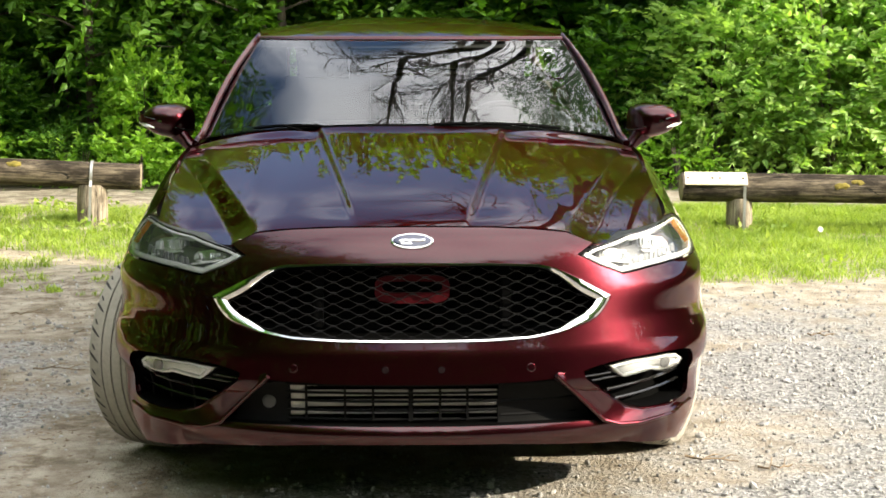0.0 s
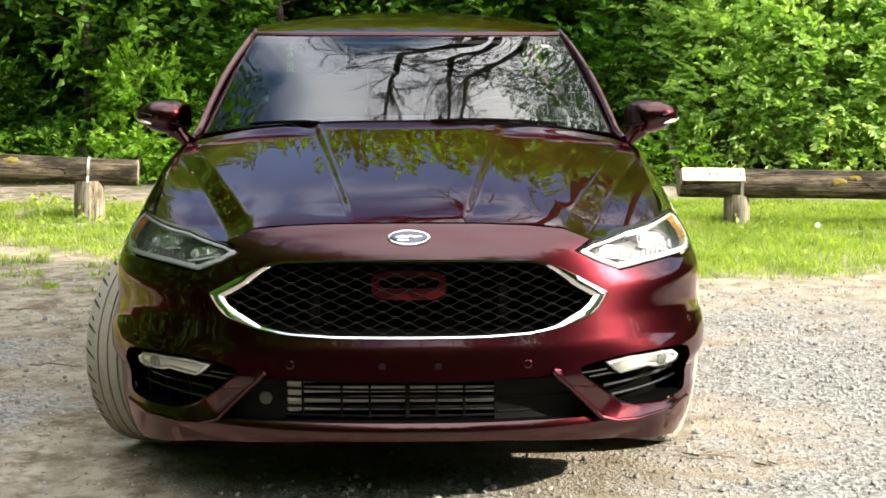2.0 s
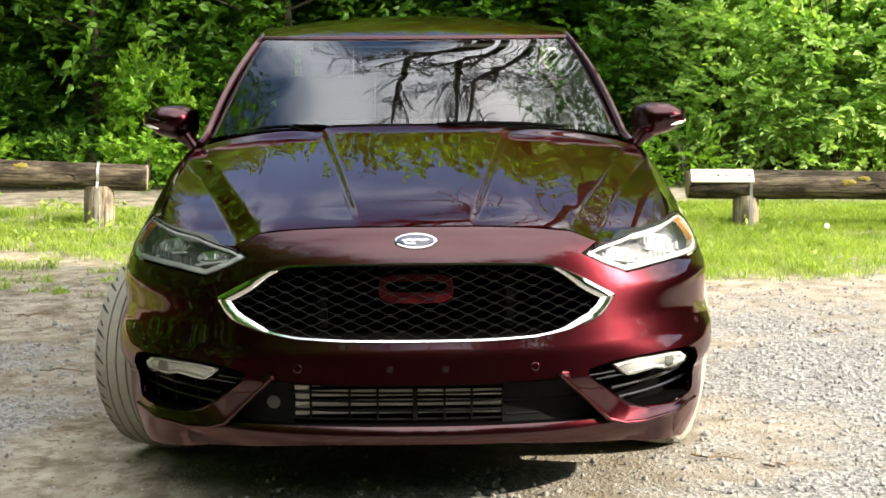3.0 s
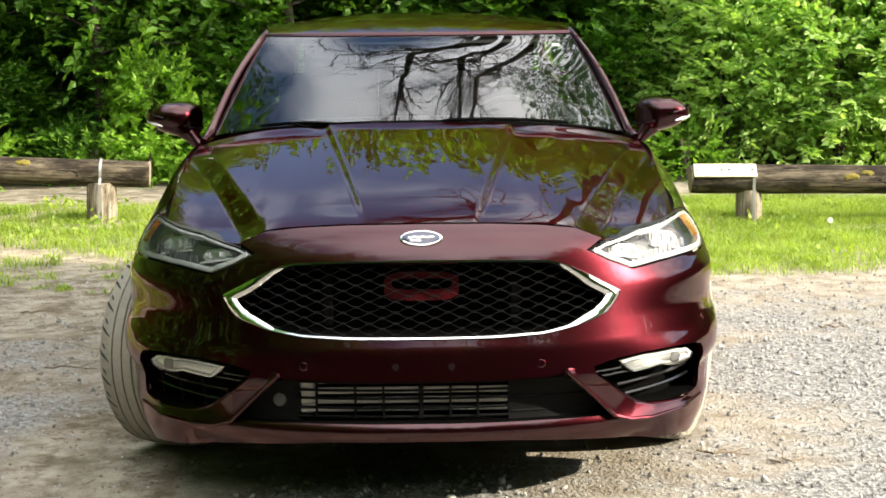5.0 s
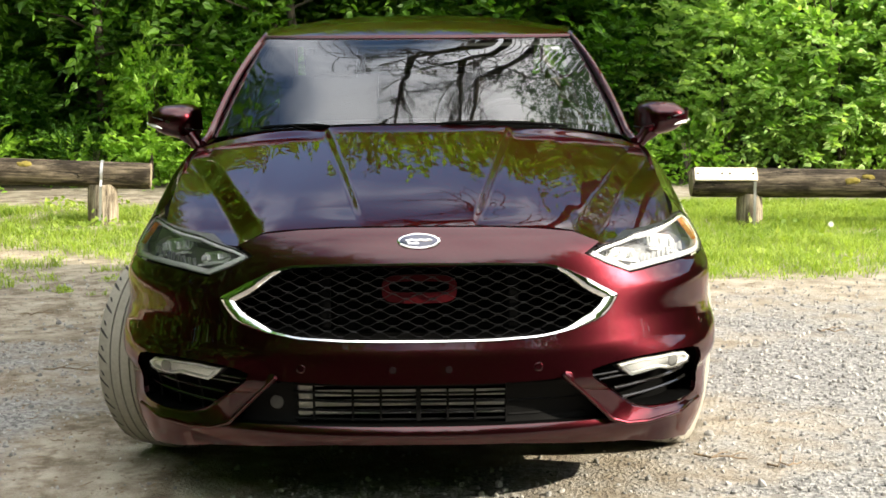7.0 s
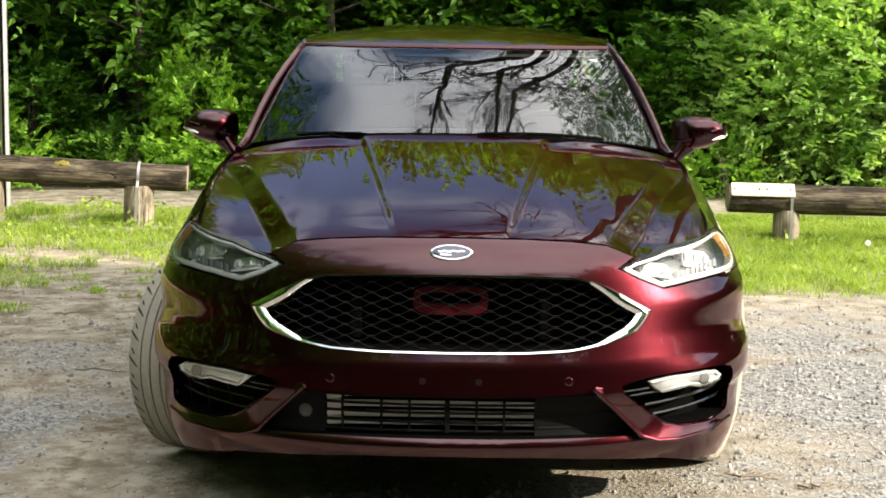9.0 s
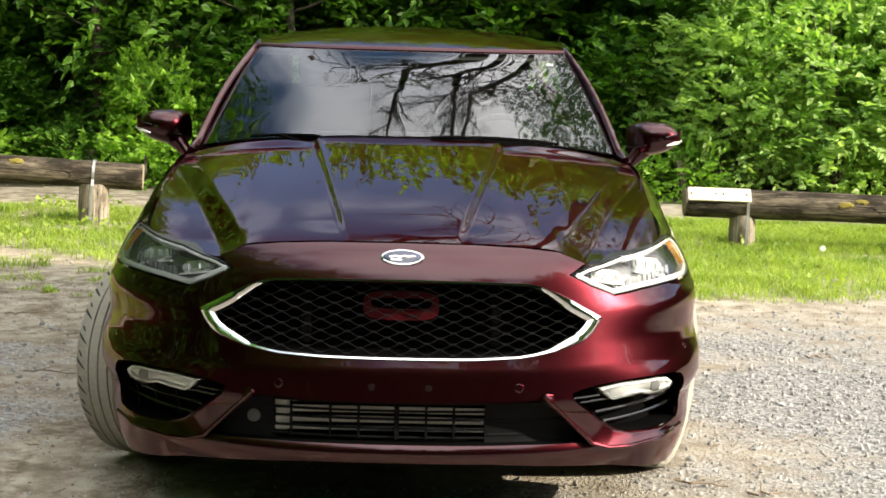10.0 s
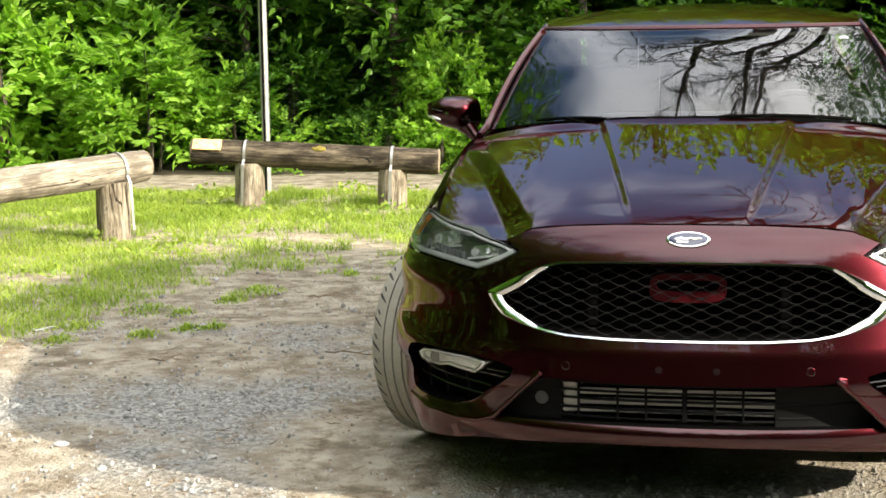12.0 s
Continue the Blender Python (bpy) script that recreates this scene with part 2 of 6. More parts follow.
DASH = surface("dashboard_vinyl", (0.016, 0.016, 0.017), (0.03, 0.03, 0.03), 0.7, 0, 9, 400, 0.2, 0.0008)
LOG = log_wood("weathered_log", (0.022, 0.016, 0.010), (0.185, 0.150, 0.104), (0.006, 0.006, 0.004))
PALE_LOG = log_wood("bleached_log", (0.15, 0.125, 0.095), (0.43, 0.38, 0.305), (0.03, 0.022, 0.015))
LOG_END = surface("cut_log_end", (0.09, 0.068, 0.045), (0.34, 0.27, 0.19), 0.85, 0, 8, 50, 0.6, 0.006)
POST = log_wood("post_wood", (0.13, 0.105, 0.075), (0.40, 0.34, 0.255), (0.03, 0.022, 0.015), upright=True)
STRAP = surface("galvanised_strap", (0.30, 0.30, 0.29), (0.48, 0.48, 0.46), 0.45, 0.7, 8, 90, 0.1)
PALE = surface("sawn_pale_wood", (0.62, 0.52, 0.38), (0.80, 0.72, 0.58), 0.75, 0, 5, 60, 0.3, 0.002)
YELLOW = surface("yellow_reflector", (0.72, 0.36, 0.06), (0.86, 0.62, 0.34), 0.5, 0, 8, 60, 0.1)
MOSS = surface("moss", (0.10, 0.085, 0.012), (0.26, 0.20, 0.03), 0.95, 0, 20, 90, 0.8, 0.01)
BARK = surface("bark", (0.035, 0.026, 0.018), (0.12, 0.095, 0.07), 0.9, 0, 4, 30, 0.9, 0.02, stretch=(1, 1, 0.3))
# light in the leaf colour: paler greens for sunlit clumps, darker for shaded ones
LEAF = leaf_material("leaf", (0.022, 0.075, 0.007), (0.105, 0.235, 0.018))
LEAF_CROWN = leaf_material("sunlit_crown_leaf", (0.045, 0.11, 0.010), (0.20, 0.33, 0.03))
LEAF_SUNLIT = leaf_material("sunlit_leaf", (0.15, 0.28, 0.055), (0.44, 0.58, 0.19))
LEAF_MAPLE = leaf_material("shaded_maple_leaf", (0.034, 0.10, 0.009), (0.13, 0.26, 0.024))
LEAF_HAZEL = leaf_material("sunlit_hazel_leaf", (0.10, 0.22, 0.018), (0.28, 0.46, 0.055))
NEEDLE = leaf_material("needle_spray", (0.03, 0.07, 0.02), (0.07, 0.14, 0.035), 0.25)
LITTER = surface("dead_leaf_litter", (0.09, 0.062, 0.036), (0.26, 0.19, 0.12), 0.9, 0, 30, 200, 0, per="island")
PETAL = surface("white_petal", (0.75, 0.76, 0.73), (0.84, 0.85, 0.82), 0.7, 0, 20, 90, 0)
GRASS = leaf_material("grass_blade", (0.09, 0.17, 0.014), (0.38, 0.45, 0.085))


def gravel_material():
    m, n, l, b = nodes_of("gravel_ground")
    tc = n.new("ShaderNodeTexCoord")

    def noise_at(s, d=6, r=0.55):
        t = n.new("ShaderNodeTexNoise")
        t.inputs["Scale"].default_value, t.inputs["Detail"].default_value, t.inputs["Roughness"].default_value = s, d, r
        l.new(tc.outputs["Object"], t.inputs["Vector"])
        return t

    def ramp(socket, a, z):
        r = n.new("ShaderNodeMapRange")
        r.inputs["From Min"].default_value, r.inputs["From Max"].default_value = a, z
        l.new(socket, r.inputs["Value"])
        return r.outputs["Result"]

    def blend(fac, a, c):
        x = n.new("ShaderNodeMix")
        x.data_type = "RGBA"
        for socket, v in (("A", a), ("B", c)):
            if isinstance(v, tuple):
                x.inputs[socket].default_value = (*v, 1)
            else:
                l.new(v, x.inputs[socket])
        l.new(fac, x.inputs["Factor"])
        return x.outputs["Result"]

    stones = n.new("ShaderNodeTexVoronoi")
    stones.inputs["Scale"].default_value = 70
    l.new(tc.outputs["Object"], stones.inputs["Vector"])
    grit, mid = noise_at(190, 3), noise_at(7)
    sep = n.new("ShaderNodeSeparateColor")
    l.new(stones.outputs["Color"], sep.inputs["Color"])
    stone = blend(sep.outputs[0], (0.10, 0.098, 0.093), (0.345, 0.335, 0.315))
    sand = blend(ramp(mid.outputs["Fac"], 0.38, 0.62), (0.225, 0.188, 0.138), (0.41, 0.362, 0.288))
    sand = blend(ramp(grit.outputs["Fac"], 0.62, 0.75), sand, (0.14, 0.105, 0.07))
    trodden = noise_at(5.5, 8, 0.72)
    side = n.new("ShaderNodeSeparateXYZ")
    l.new(tc.outputs["Object"], side.inputs[0])
    worn = n.new("ShaderNodeMath")
    worn.operation = "MULTIPLY"
    l.new(ramp(trodden.outputs["Fac"], 0.47, 0.61), worn.inputs[0])
    l.new(ramp(side.outputs["X"], 0.6, -0.6), worn.inputs[1])
    sand = blend(worn.outputs[0], sand, (0.135, 0.102, 0.066))
    loose = n.new("ShaderNodeAttribute")
    loose.attribute_name = "loose"
    both = n.new("ShaderNodeMath")
    both.operation = "MULTIPLY_ADD"
    l.new(mid.outputs["Fac"], both.inputs[0])
    both.inputs[1].default_value = 0.9
    l.new(loose.outputs["Fac"], both.inputs[2])
    floor = blend(ramp(both.outputs[0], 0.72, 1.10), sand, stone)
    cover_at = n.new("ShaderNodeAttribute")
    cover_at.attribute_name = "cover"
    ragged = n.new("ShaderNodeMath")
    ragged.operation = "MULTIPLY_ADD"
    l.new(mid.outputs["Fac"], ragged.inputs[0])
    ragged.inputs[1].default_value = 1.2
    l.new(cover_at.outputs["Fac"], ragged.inputs[2])
    soil = blend(ramp(mid.outputs["Fac"], 0.35, 0.65), (0.20, 0.165, 0.11), (0.44, 0.38, 0.29))
    l.new(blend(ramp(ragged.outputs[0], 0.95, 1.25), floor, soil), b.inputs["Base Color"])
    b.inputs["Roughness"].default_value = 0.95
    bp = n.new("ShaderNodeBump")
    bp.inputs["Strength"].default_value, bp.inputs["Distance"].default_value = 0.8, 0.012
    sm = n.new("ShaderNodeMath")
    sm.operation = "ADD"
    l.new(grit.outputs["Fac"], sm.inputs[0])
    l.new(stones.outputs["Distance"], sm.inputs[1])
    l.new(sm.outputs[0], bp.inputs["Height"])
    l.new(bp.outputs["Normal"], b.inputs["Normal"])
    return m


GRAVEL = gravel_material()
PEBBLE = surface("pebble", (0.12, 0.118, 0.115), (0.47, 0.455, 0.425), 0.9, 0, 30, 200, 0.3, 0.002, per="island")
SOIL = surface("woodland_soil", (0.03, 0.022, 0.014), (0.09, 0.065, 0.04), 0.95, 0, 2, 30, 0.8, 0.02)


# ---- smooth curves and panels ----
class Curve:
    """A monotone cubic through a few (x, y) knots."""

    def __init__(self, *knots):
        self.x, self.y = [k[0] for k in knots], [k[1] for k in knots]
        d = [(self.y[i + 1] - self.y[i]) / (self.x[i + 1] - self.x[i]) for i in range(len(knots) - 1)]
        self.m = [d[0]] + [0.0 if a * b <= 0 else 2 * a * b / (a + b) for a, b in zip(d, d[1:])] + [d[-1]]

    def __call__(self, t):
        x, y, m = self.x, self.y, self.m
        if t <= x[0]:
            return y[0] + m[0] * (t - x[0])
        if t >= x[-1]:
            return y[-1] + m[-1] * (t - x[-1])
        i = 0
        while t > x[i + 1]:
            i += 1
        h = x[i + 1] - x[i]
        u = (t - x[i]) / h
        return (y[i] * (1 + 2 * u) * (1 - u) ** 2 + m[i] * h * u * (1 - u) ** 2 + y[i + 1] * u * u * (3 - 2 * u) + m[i + 1] * h * u * u * (u - 1))


def ease(a, b, t):
    u = min(max((t - a) / (b - a), 0.0), 1.0)
    return u * u * (3 - 2 * u)


def bell(t, mid, wide):
    return math.exp(-(((t - mid) / wide) ** 2))


class Soft:
    """A curve with its bends evened out over a width, for clean reflections."""

    def __init__(self, curve, wide):
        self.curve, self.taps = curve, [(d * wide, math.exp(-2 * d * d)) for d in (-1, -0.75, -0.5, -0.25, 0, 0.25, 0.5, 0.75, 1)]
        self.total = sum(w for _, w in self.taps)

    def __call__(self, t):
        return sum(self.curve(t + d) * w for d, w in self.taps) / self.total


# The body below the hood and the windows is one skin over (s, z): s = 0 on the centre line of the nose, 1 where
# the front corner has turned into the flank, then metres along the flank, and one more turn round the tail.
CORNER, FLANK, TAIL_AT = 0.72, 3.38, 4.38
NOSE = Soft(Curve((0.16, 0.115), (0.20, 0.065), (0.225, 0.043), (0.25, 0.035), (0.275, 0.037), (0.295, 0.05), (0.36, 0.040), (0.385, 0.012), (0.44, 0.018), (0.485, 0.024),
             (0.52, 0.035), (0.60, 0.06), (0.68, 0.083), (0.74, 0.10), (0.79, 0.125), (0.82, 0.155), (0.85, 0.21), (0.90, 0.28)), 0.014)
WIDE = Soft(Curve((0.16, 0.865), (0.20, 0.885), (0.27, 0.897), (0.36, 0.903), (0.45, 0.906), (0.55, 0.908), (0.65, 0.903), (0.75, 0.891), (0.85, 0.888), (1.0, 0.885), (1.1, 0.87)), 0.05)
SHOULDER = Soft(Curve((0, 0.85), (0.5, 0.835), (0.85, 0.83), (1.0, 0.855), (1.25, 0.91), (1.7, 0.962), (2.3, 0.985), (3.3, 1.01), (4.3, 1.03), (5.4, 1.05)), 0.15)


def half_width(s, z):
    a = abs(s)
    below = max(SHOULDER(a) - z, 0.0)
    w = WIDE(z) + 0.018 * ease(1.0, 1.9, a) - 0.02 * ease(3.6, 5.0, a)
    w -= 0.10 * max(0.0, 1 - below / 0.20) ** 2.3
    w -= 0.012 * bell(z, 0.72, 0.05) * ease(1.2, 1.8, a) * (1 - ease(4.0, 4.6, a))
    return w


def corner(q, r=0.008):
    """max(q, 0) with its bend rounded over r."""
    return 0.5 * (q + math.sqrt(q * q + r * r))


def ledges(a, z):
    """Straight facets that look up: under the headlight and over the lamp pocket, with a hollow between them."""
    foot = 0.447 + 0.030 * ease(0.60, 0.95, a)
    low = 0.017 * max(0.0, 1 - corner(z - foot) / 0.055) * ease(0.36, 0.42, z)
    high = 0.010 * max(0.0, 1 - corner(z - 0.640) / 0.045 - corner(0.640 - z) / 0.09)
    return low + high - 0.005 * bell(z, 0.560, 0.05)


def skin(s, z):
    a, sign = abs(s), math.copysign(1.0, s)
    w, nose = half_width(s, z), NOSE(min(max(z, 0.16 + 0.075 * ease(0.22, 0.58, a)), 0.86))
    if a <= 1.0:
        th = a * math.pi / 2
        out = ledges(a, z) * ease(0.30, 0.58, a) * (1 - 0.75 * ease(0.84, 1.0, a))
        return Vector((sign * (w * math.sin(th) ** 0.8 + out * math.sin(th) ** 2), nose - out * (0.4 + 0.6 * math.cos(th)) + CORNER * (1 - math.cos(th)), z))
    if a <= TAIL_AT:
        w += 0.25 * ledges(a, z) * (1 - ease(1.0, 1.25, a))
        return Vector((sign * w, nose * (1 - ease(1.0, 1.8, a)) + CORNER + (a - 1.0) * (FLANK + 0.03) / FLANK, z))
    th = (a - TAIL_AT) * math.pi / 2
    tail = 0.10 * max(0.0, z - 0.62) / 0.4 + 0.12 * max(0.0, 0.4 - z)
    return Vector((sign * w * max(math.cos(th), 0.0) ** 0.8, CORNER + FLANK + 0.03 + (0.74 - tail) * math.sin(th), z))


def s_at_x(x, z):
    """s of the front skin where it is x metres from the centre line."""
    s = 0.5
    for _ in range(6):
        s = math.asin(min(abs(x) / half_width(s, z), 1.0) ** 1.25) * 2 / math.pi
    return math.copysign(s, x)


def s_at_y(y, z):
    """s of the skin y metres behind the nose, on the side of positive x."""
    lo, hi = 0.0, 5.2
    for _ in range(40):
        mid = (lo + hi) / 2
        lo, hi = (mid, hi) if skin(mid, z).y < y else (lo, mid)
    return lo


def thing(name, label, category, m=None, group=""):
    ob = new(name)
    ob.empty_display_size = 0.1
    if m is not None:
        ob.matrix_world = m
    return tagged(ob, label, category, group)


def mesh_part(name, verts, faces, material, parent=None, label="", smooth=True, normals=None):
    me = bpy.data.meshes.new(name)
    me.from_pydata([tuple(v) for v in verts], [], faces)
    me.materials.append(material)
    me.update()
    if smooth:
        me.polygons.foreach_set("use_smooth", [True] * len(me.polygons))
    if normals:
        me.normals_split_custom_set_from_vertices([tuple(n) for n in normals])
    ob = new(name, me)
    ob.parent = parent
    if label:
        ob["label"] = label
    return ob


def part(name, bm, material, parent=None, label="", smooth=35):
    me = bpy.data.meshes.new(name)
    bmesh.ops.recalc_face_normals(bm, faces=bm.faces)
    bm.to_mesh(me)
    bm.free()
    me.materials.append(material)
    if smooth:
        me.polygons.foreach_set("use_smooth", [True] * len(me.polygons))
        me.set_sharp_from_angle(angle=radians(smooth))
    ob = new(name, me)
    ob.parent = parent
    if label:
        ob["label"] = label
    return ob


def box(bm, centre, size, turn=(0, 0, 0), bevel=0.0):
    got = bmesh.ops.create_cube(bm, size=1.0, matrix=pose(*centre, *turn) @ Matrix.Diagonal((*size, 1)))
    if bevel:
        edges = list({e for v in got["verts"] for e in v.link_edges})
        bmesh.ops.bevel(bm, geom=edges, offset=bevel, segments=2, affect="EDGES")


def tube(bm, points, radii, sides=10, caps=True):
    """A round tube along points, each ring square to the way through it."""
    rings, side = [], None
    for i, p in enumerate(points):
        p = Vector(p)
        way = (Vector(points[min(i + 1, len(points) - 1)]) - Vector(points[max(i - 1, 0)])).normalized()
        if side is None:
            side = way.cross(Vector((0, 0, 1)) if abs(way.z) < 0.9 else Vector((1, 0, 0))).normalized()
        side = (side - way * side.dot(way)).normalized()
        up = way.cross(side)
        r = radii[i] if isinstance(radii, (list, tuple)) else radii
        rings.append([bm.verts.new(p + r * (math.cos(k * 2 * math.pi / sides) * side + math.sin(k * 2 * math.pi / sides) * up)) for k in range(sides)])
    for a, b in zip(rings, rings[1:]):
        for k in range(sides):
            bm.faces.new((a[k], a[(k + 1) % sides], b[(k + 1) % sides], b[k]))
    if caps:
        bm.faces.new(rings[0][::-1])
        bm.faces.new(rings[-1])
    return rings


def dense(poly, step, closed=True):
    """The polygon with its long sides cut into short ones. Points are (s, z), s taken as 0.9 m."""
    out, n = [], len(poly)
    for i in range(n if closed else n - 1):
        (a, b), (c, d) = poly[i], poly[(i + 1) % n]
        k = max(1, int(math.hypot((c - a) * 0.9, d - b) / step))
        out += [(a + (c - a) * j / k, b + (d - b) * j / k) for j in range(k)]
    return out if closed else out + [poly[-1]]


def rounded(poly, times=2):
    """Corner cutting, which rounds a polygon."""
    for _ in range(times):
        out = []
        for i, (a, b) in enumerate(poly):
            c, d = poly[(i + 1) % len(poly)]
            out += [(a * 0.75 + c * 0.25, b * 0.75 + d * 0.25), (a * 0.25 + c * 0.75, b * 0.25 + d * 0.75)]
        poly = out
    return poly


def area(poly):
    return sum(a * d - c * b for (a, b), (c, d) in zip(poly, poly[1:] + poly[:1])) / 2


def inset(poly, by):
    """The polygon drawn in by metres, or by a function of its (s, z)."""
    out, turn, n = [], math.copysign(1, area(poly)), len(poly)
    for i, (s, z) in enumerate(poly):
        (a, b), (c, d) = poly[i - 1], poly[(i + 1) % n]
        u, v = Vector(((s - a) * 0.9, z - b)), Vector(((c - s) * 0.9, d - z))
        nu, nv = Vector((-u.y, u.x)).normalized() * turn, Vector((-v.y, v.x)).normalized() * turn
        m = nu + nv
        m = m.normalized() / max(m.normalized().dot(nu), 0.5) if m.length > 1e-6 else nu
        w = by(s, z) if callable(by) else by
        out.append((s + m.x * w / 0.9, z + m.y * w))
    return out


def inside(poly, x, y):
    hit, j = False, len(poly) - 1
    for i in range(len(poly)):
        (a, b), (c, d) = poly[i], poly[j]
        if (b > y) != (d > y) and x < (c - a) * (y - b) / (d - b) + a:
            hit = not hit
        j = i
    return hit


def normal_on(surf, s, z):
    e = 0.002
    return (surf(s + e, z) - surf(s - e, z)).cross(surf(s, z + e) - surf(s, z - e)).normalized()


def fill(outline, holes, step):
    """Triangles over a polygon of the (s, z) plane with holes in it."""
    rings = [dense(outline, step)] + [dense(h, step) for h in holes]
    pts, edges = [], []
    for r in rings:
        k = len(pts)
        pts += r
        edges += [(k + i, k + (i + 1) % len(r)) for i in range(len(r))]
    s0, s1, z0, z1 = min(p[0] for p in outline), max(p[0] for p in outline), min(p[1] for p in outline), max(p[1] for p in outline)
    ring_pts = np.array(pts) * (0.9, 1)
    ns, nz = int((s1 - s0) * 0.9 / step), int((z1 - z0) / step)
    for i in range(ns + 1):
        for j in range(nz + 1):
            s, z = s0 + (i + 0.5 * (j % 2)) * step / 0.9, z0 + j * step
            if inside(rings[0], s, z) and not any(inside(h, s, z) for h in rings[1:]):
                if np.abs(ring_pts - (s * 0.9, z)).sum(1).min() > 0.5 * step:
                    pts.append((s, z))
    vs, _, fs, *_ = geometry.delaunay_2d_cdt([Vector((p[0] * 0.9, p[1])) for p in pts], edges, [], 0, 1e-6)
    flat = [(v.x / 0.9, v.y) for v in vs]
    keep = []
    for f in fs:
        c = (sum(flat[i][0] for i in f) / 3, sum(flat[i][1] for i in f) / 3)
        if inside(rings[0], *c) and not any(inside(h, *c) for h in rings[1:]):
            keep.append(tuple(f) if area([flat[i] for i in f]) > 0 else tuple(f)[::-1])
    return flat, keep


def panel(name, outline, material, parent, holes=(), step=0.025, surf=skin, gap=0.0018, lip=0.014, sink=0.0, label="", flare=0.0):
    """A sheet of the skin inside an outline, with its edges turned in. sink: how far it lies under the skin."""
    outline = inset(dense(outline, step), gap)
    flat, faces = fill(outline, holes, step)
    nrm = [normal_on(surf, *p) for p in flat]
    verts = [surf(*p) - n * sink for p, n in zip(flat, nrm)]
    count = {}
    for f in faces:
        for i in range(len(f)):
            a, b = f[i], f[(i + 1) % len(f)]
            count[(a, b)] = count.get((a, b), 0) + 1
    rim = [(a, b) for a, b in count if (b, a) not in count]
    normals = list(nrm)
    if lip:
        for a, b in rim:
            k = len(verts)
            side = (verts[b] - verts[a]).cross(nrm[a]).normalized()
            out = side * flare
            verts += [verts[a].copy(), verts[b].copy(), verts[b] - nrm[b] * lip + out, verts[a] - nrm[a] * lip + out]
            normals += [(side * lip + nrm[a] * flare).normalized()] * 4
            faces.append((k + 1, k, k + 3, k + 2))
    used = sorted({i for f in faces for i in f})
    back = {o: i for i, o in enumerate(used)}
    return mesh_part(name, [verts[i] for i in used], [tuple(back[i] for i in f) for f in faces], material, parent, label, True, [normals[i] for i in used])


def well(name, outline, way, material, parent, surf=skin, step=0.03, label="", start=0.0):
    """A pocket: walls that run from an outline on the skin along way, and a floor."""
    ring, way = dense(outline, step), Vector(way)
    flat, faces = fill(outline, [], step)
    verts = [surf(*p) + way for p in flat]
    for i in range(len(ring)):
        a, b, k = ring[i], ring[(i + 1) % len(ring)], len(verts)
        verts += [surf(*a) + way * start, surf(*b) + way * start, surf(*b) + way, surf(*a) + way]
        faces.append((k, k + 1, k + 2, k + 3))
    used = sorted({i for f in faces for i in f})
    back = {o: i for i, o in enumerate(used)}
    return mesh_part(name, [verts[i] for i in used], [tuple(back[i] for i in f) for f in faces], material, parent, label, False)


def band(name, outline, width, high, material, parent, surf=skin, label="", sink=0.0):
    """A raised moulding that follows an outline on the skin: outer edge, crown, inner edge and its return."""
    ring = dense(outline, 0.012)
    wf = width if callable(width) else (lambda s, z: width)
    rows = []
    for share, lift in ((0, -0.004), (0.0, 0.35 * high), (0.2, high), (0.75, 0.9 * high), (1.0, 0.3 * high), (1.0, -0.02)):
        line = inset(ring, lambda s, z: wf(s, z) * share)
        rows.append([surf(*p) + normal_on(surf, *p) * (lift - sink) for p in line])
    n = len(ring)
    verts = [v for r in rows for v in r]
    faces = [(i * n + k, i * n + (k + 1) % n, (i + 1) * n + (k + 1) % n, (i + 1) * n + k) for i in range(len(rows) - 1) for k in range(n)]
    if area(ring) > 0:
        faces = [f[::-1] for f in faces]
    ob = mesh_part(name, verts, faces, material, parent, label)
    ob.data.set_sharp_from_angle(angle=radians(50))
    return ob


def sheet(name, surf, nu, nv, material, parent, label="", u=(-1, 1), v=(0, 1), lip=0.012, thick=0.0):
    """A grid over surf(u, v) with exact normals and edges turned down; thick gives it a second side."""
    us = [u[0] + (u[1] - u[0]) * i / nu for i in range(nu + 1)]
    vs = [v[0] + (v[1] - v[0]) * j / nv for j in range(nv + 1)]
    e = 0.0015
    verts, normals = [], []
    for b in vs:
        for a in us:
            a0, a1, b0, b1 = max(a - e, min(u)), min(a + e, max(u)), max(b - e, v[0]), min(b + e, v[1])
            verts.append(surf(a, b))
            normals.append((surf(a1, b) - surf(a0, b)).cross(surf(a, b1) - surf(a, b0)).normalized())
    w = nu + 1
    faces = [(j * w + i, j * w + i + 1, (j + 1) * w + i + 1, (j + 1) * w + i) for j in range(nv) for i in range(nu)]
    rim = [i for i in range(w)] + [j * w + nu for j in range(1, nv + 1)] + [nv * w + i for i in range(nu - 1, -1, -1)] + [j * w for j in range(nv - 1, 0, -1)]
    deep = thick or lip
    if deep:
        for a, b in zip(rim, rim[1:] + rim[:1]):
            k = len(verts)
            side = (verts[b] - verts[a]).cross(normals[a]).normalized()
            verts += [verts[a].copy(), verts[b].copy(), verts[b] - normals[b] * deep, verts[a] - normals[a] * deep]
            normals += [side] * 4
            faces.append((k + 1, k, k + 3, k + 2))
    if thick:
        k, top = len(verts), w * (nv + 1)
        verts += [verts[i] - normals[i] * thick for i in range(top)]
        normals += [-normals[i] for i in range(top)]
        faces += [(k + j * w + i, k + (j + 1) * w + i, k + (j + 1) * w + i + 1, k + j * w + i + 1) for j in range(nv) for i in range(nu)]
    return mesh_part(name, verts, faces, material, parent, label, True, normals)


# ---- the car: its lines, in metres from the centre line and the ground ----
def on_front(pairs):
    return [(s_at_x(x, z), z) for x, z in pairs]


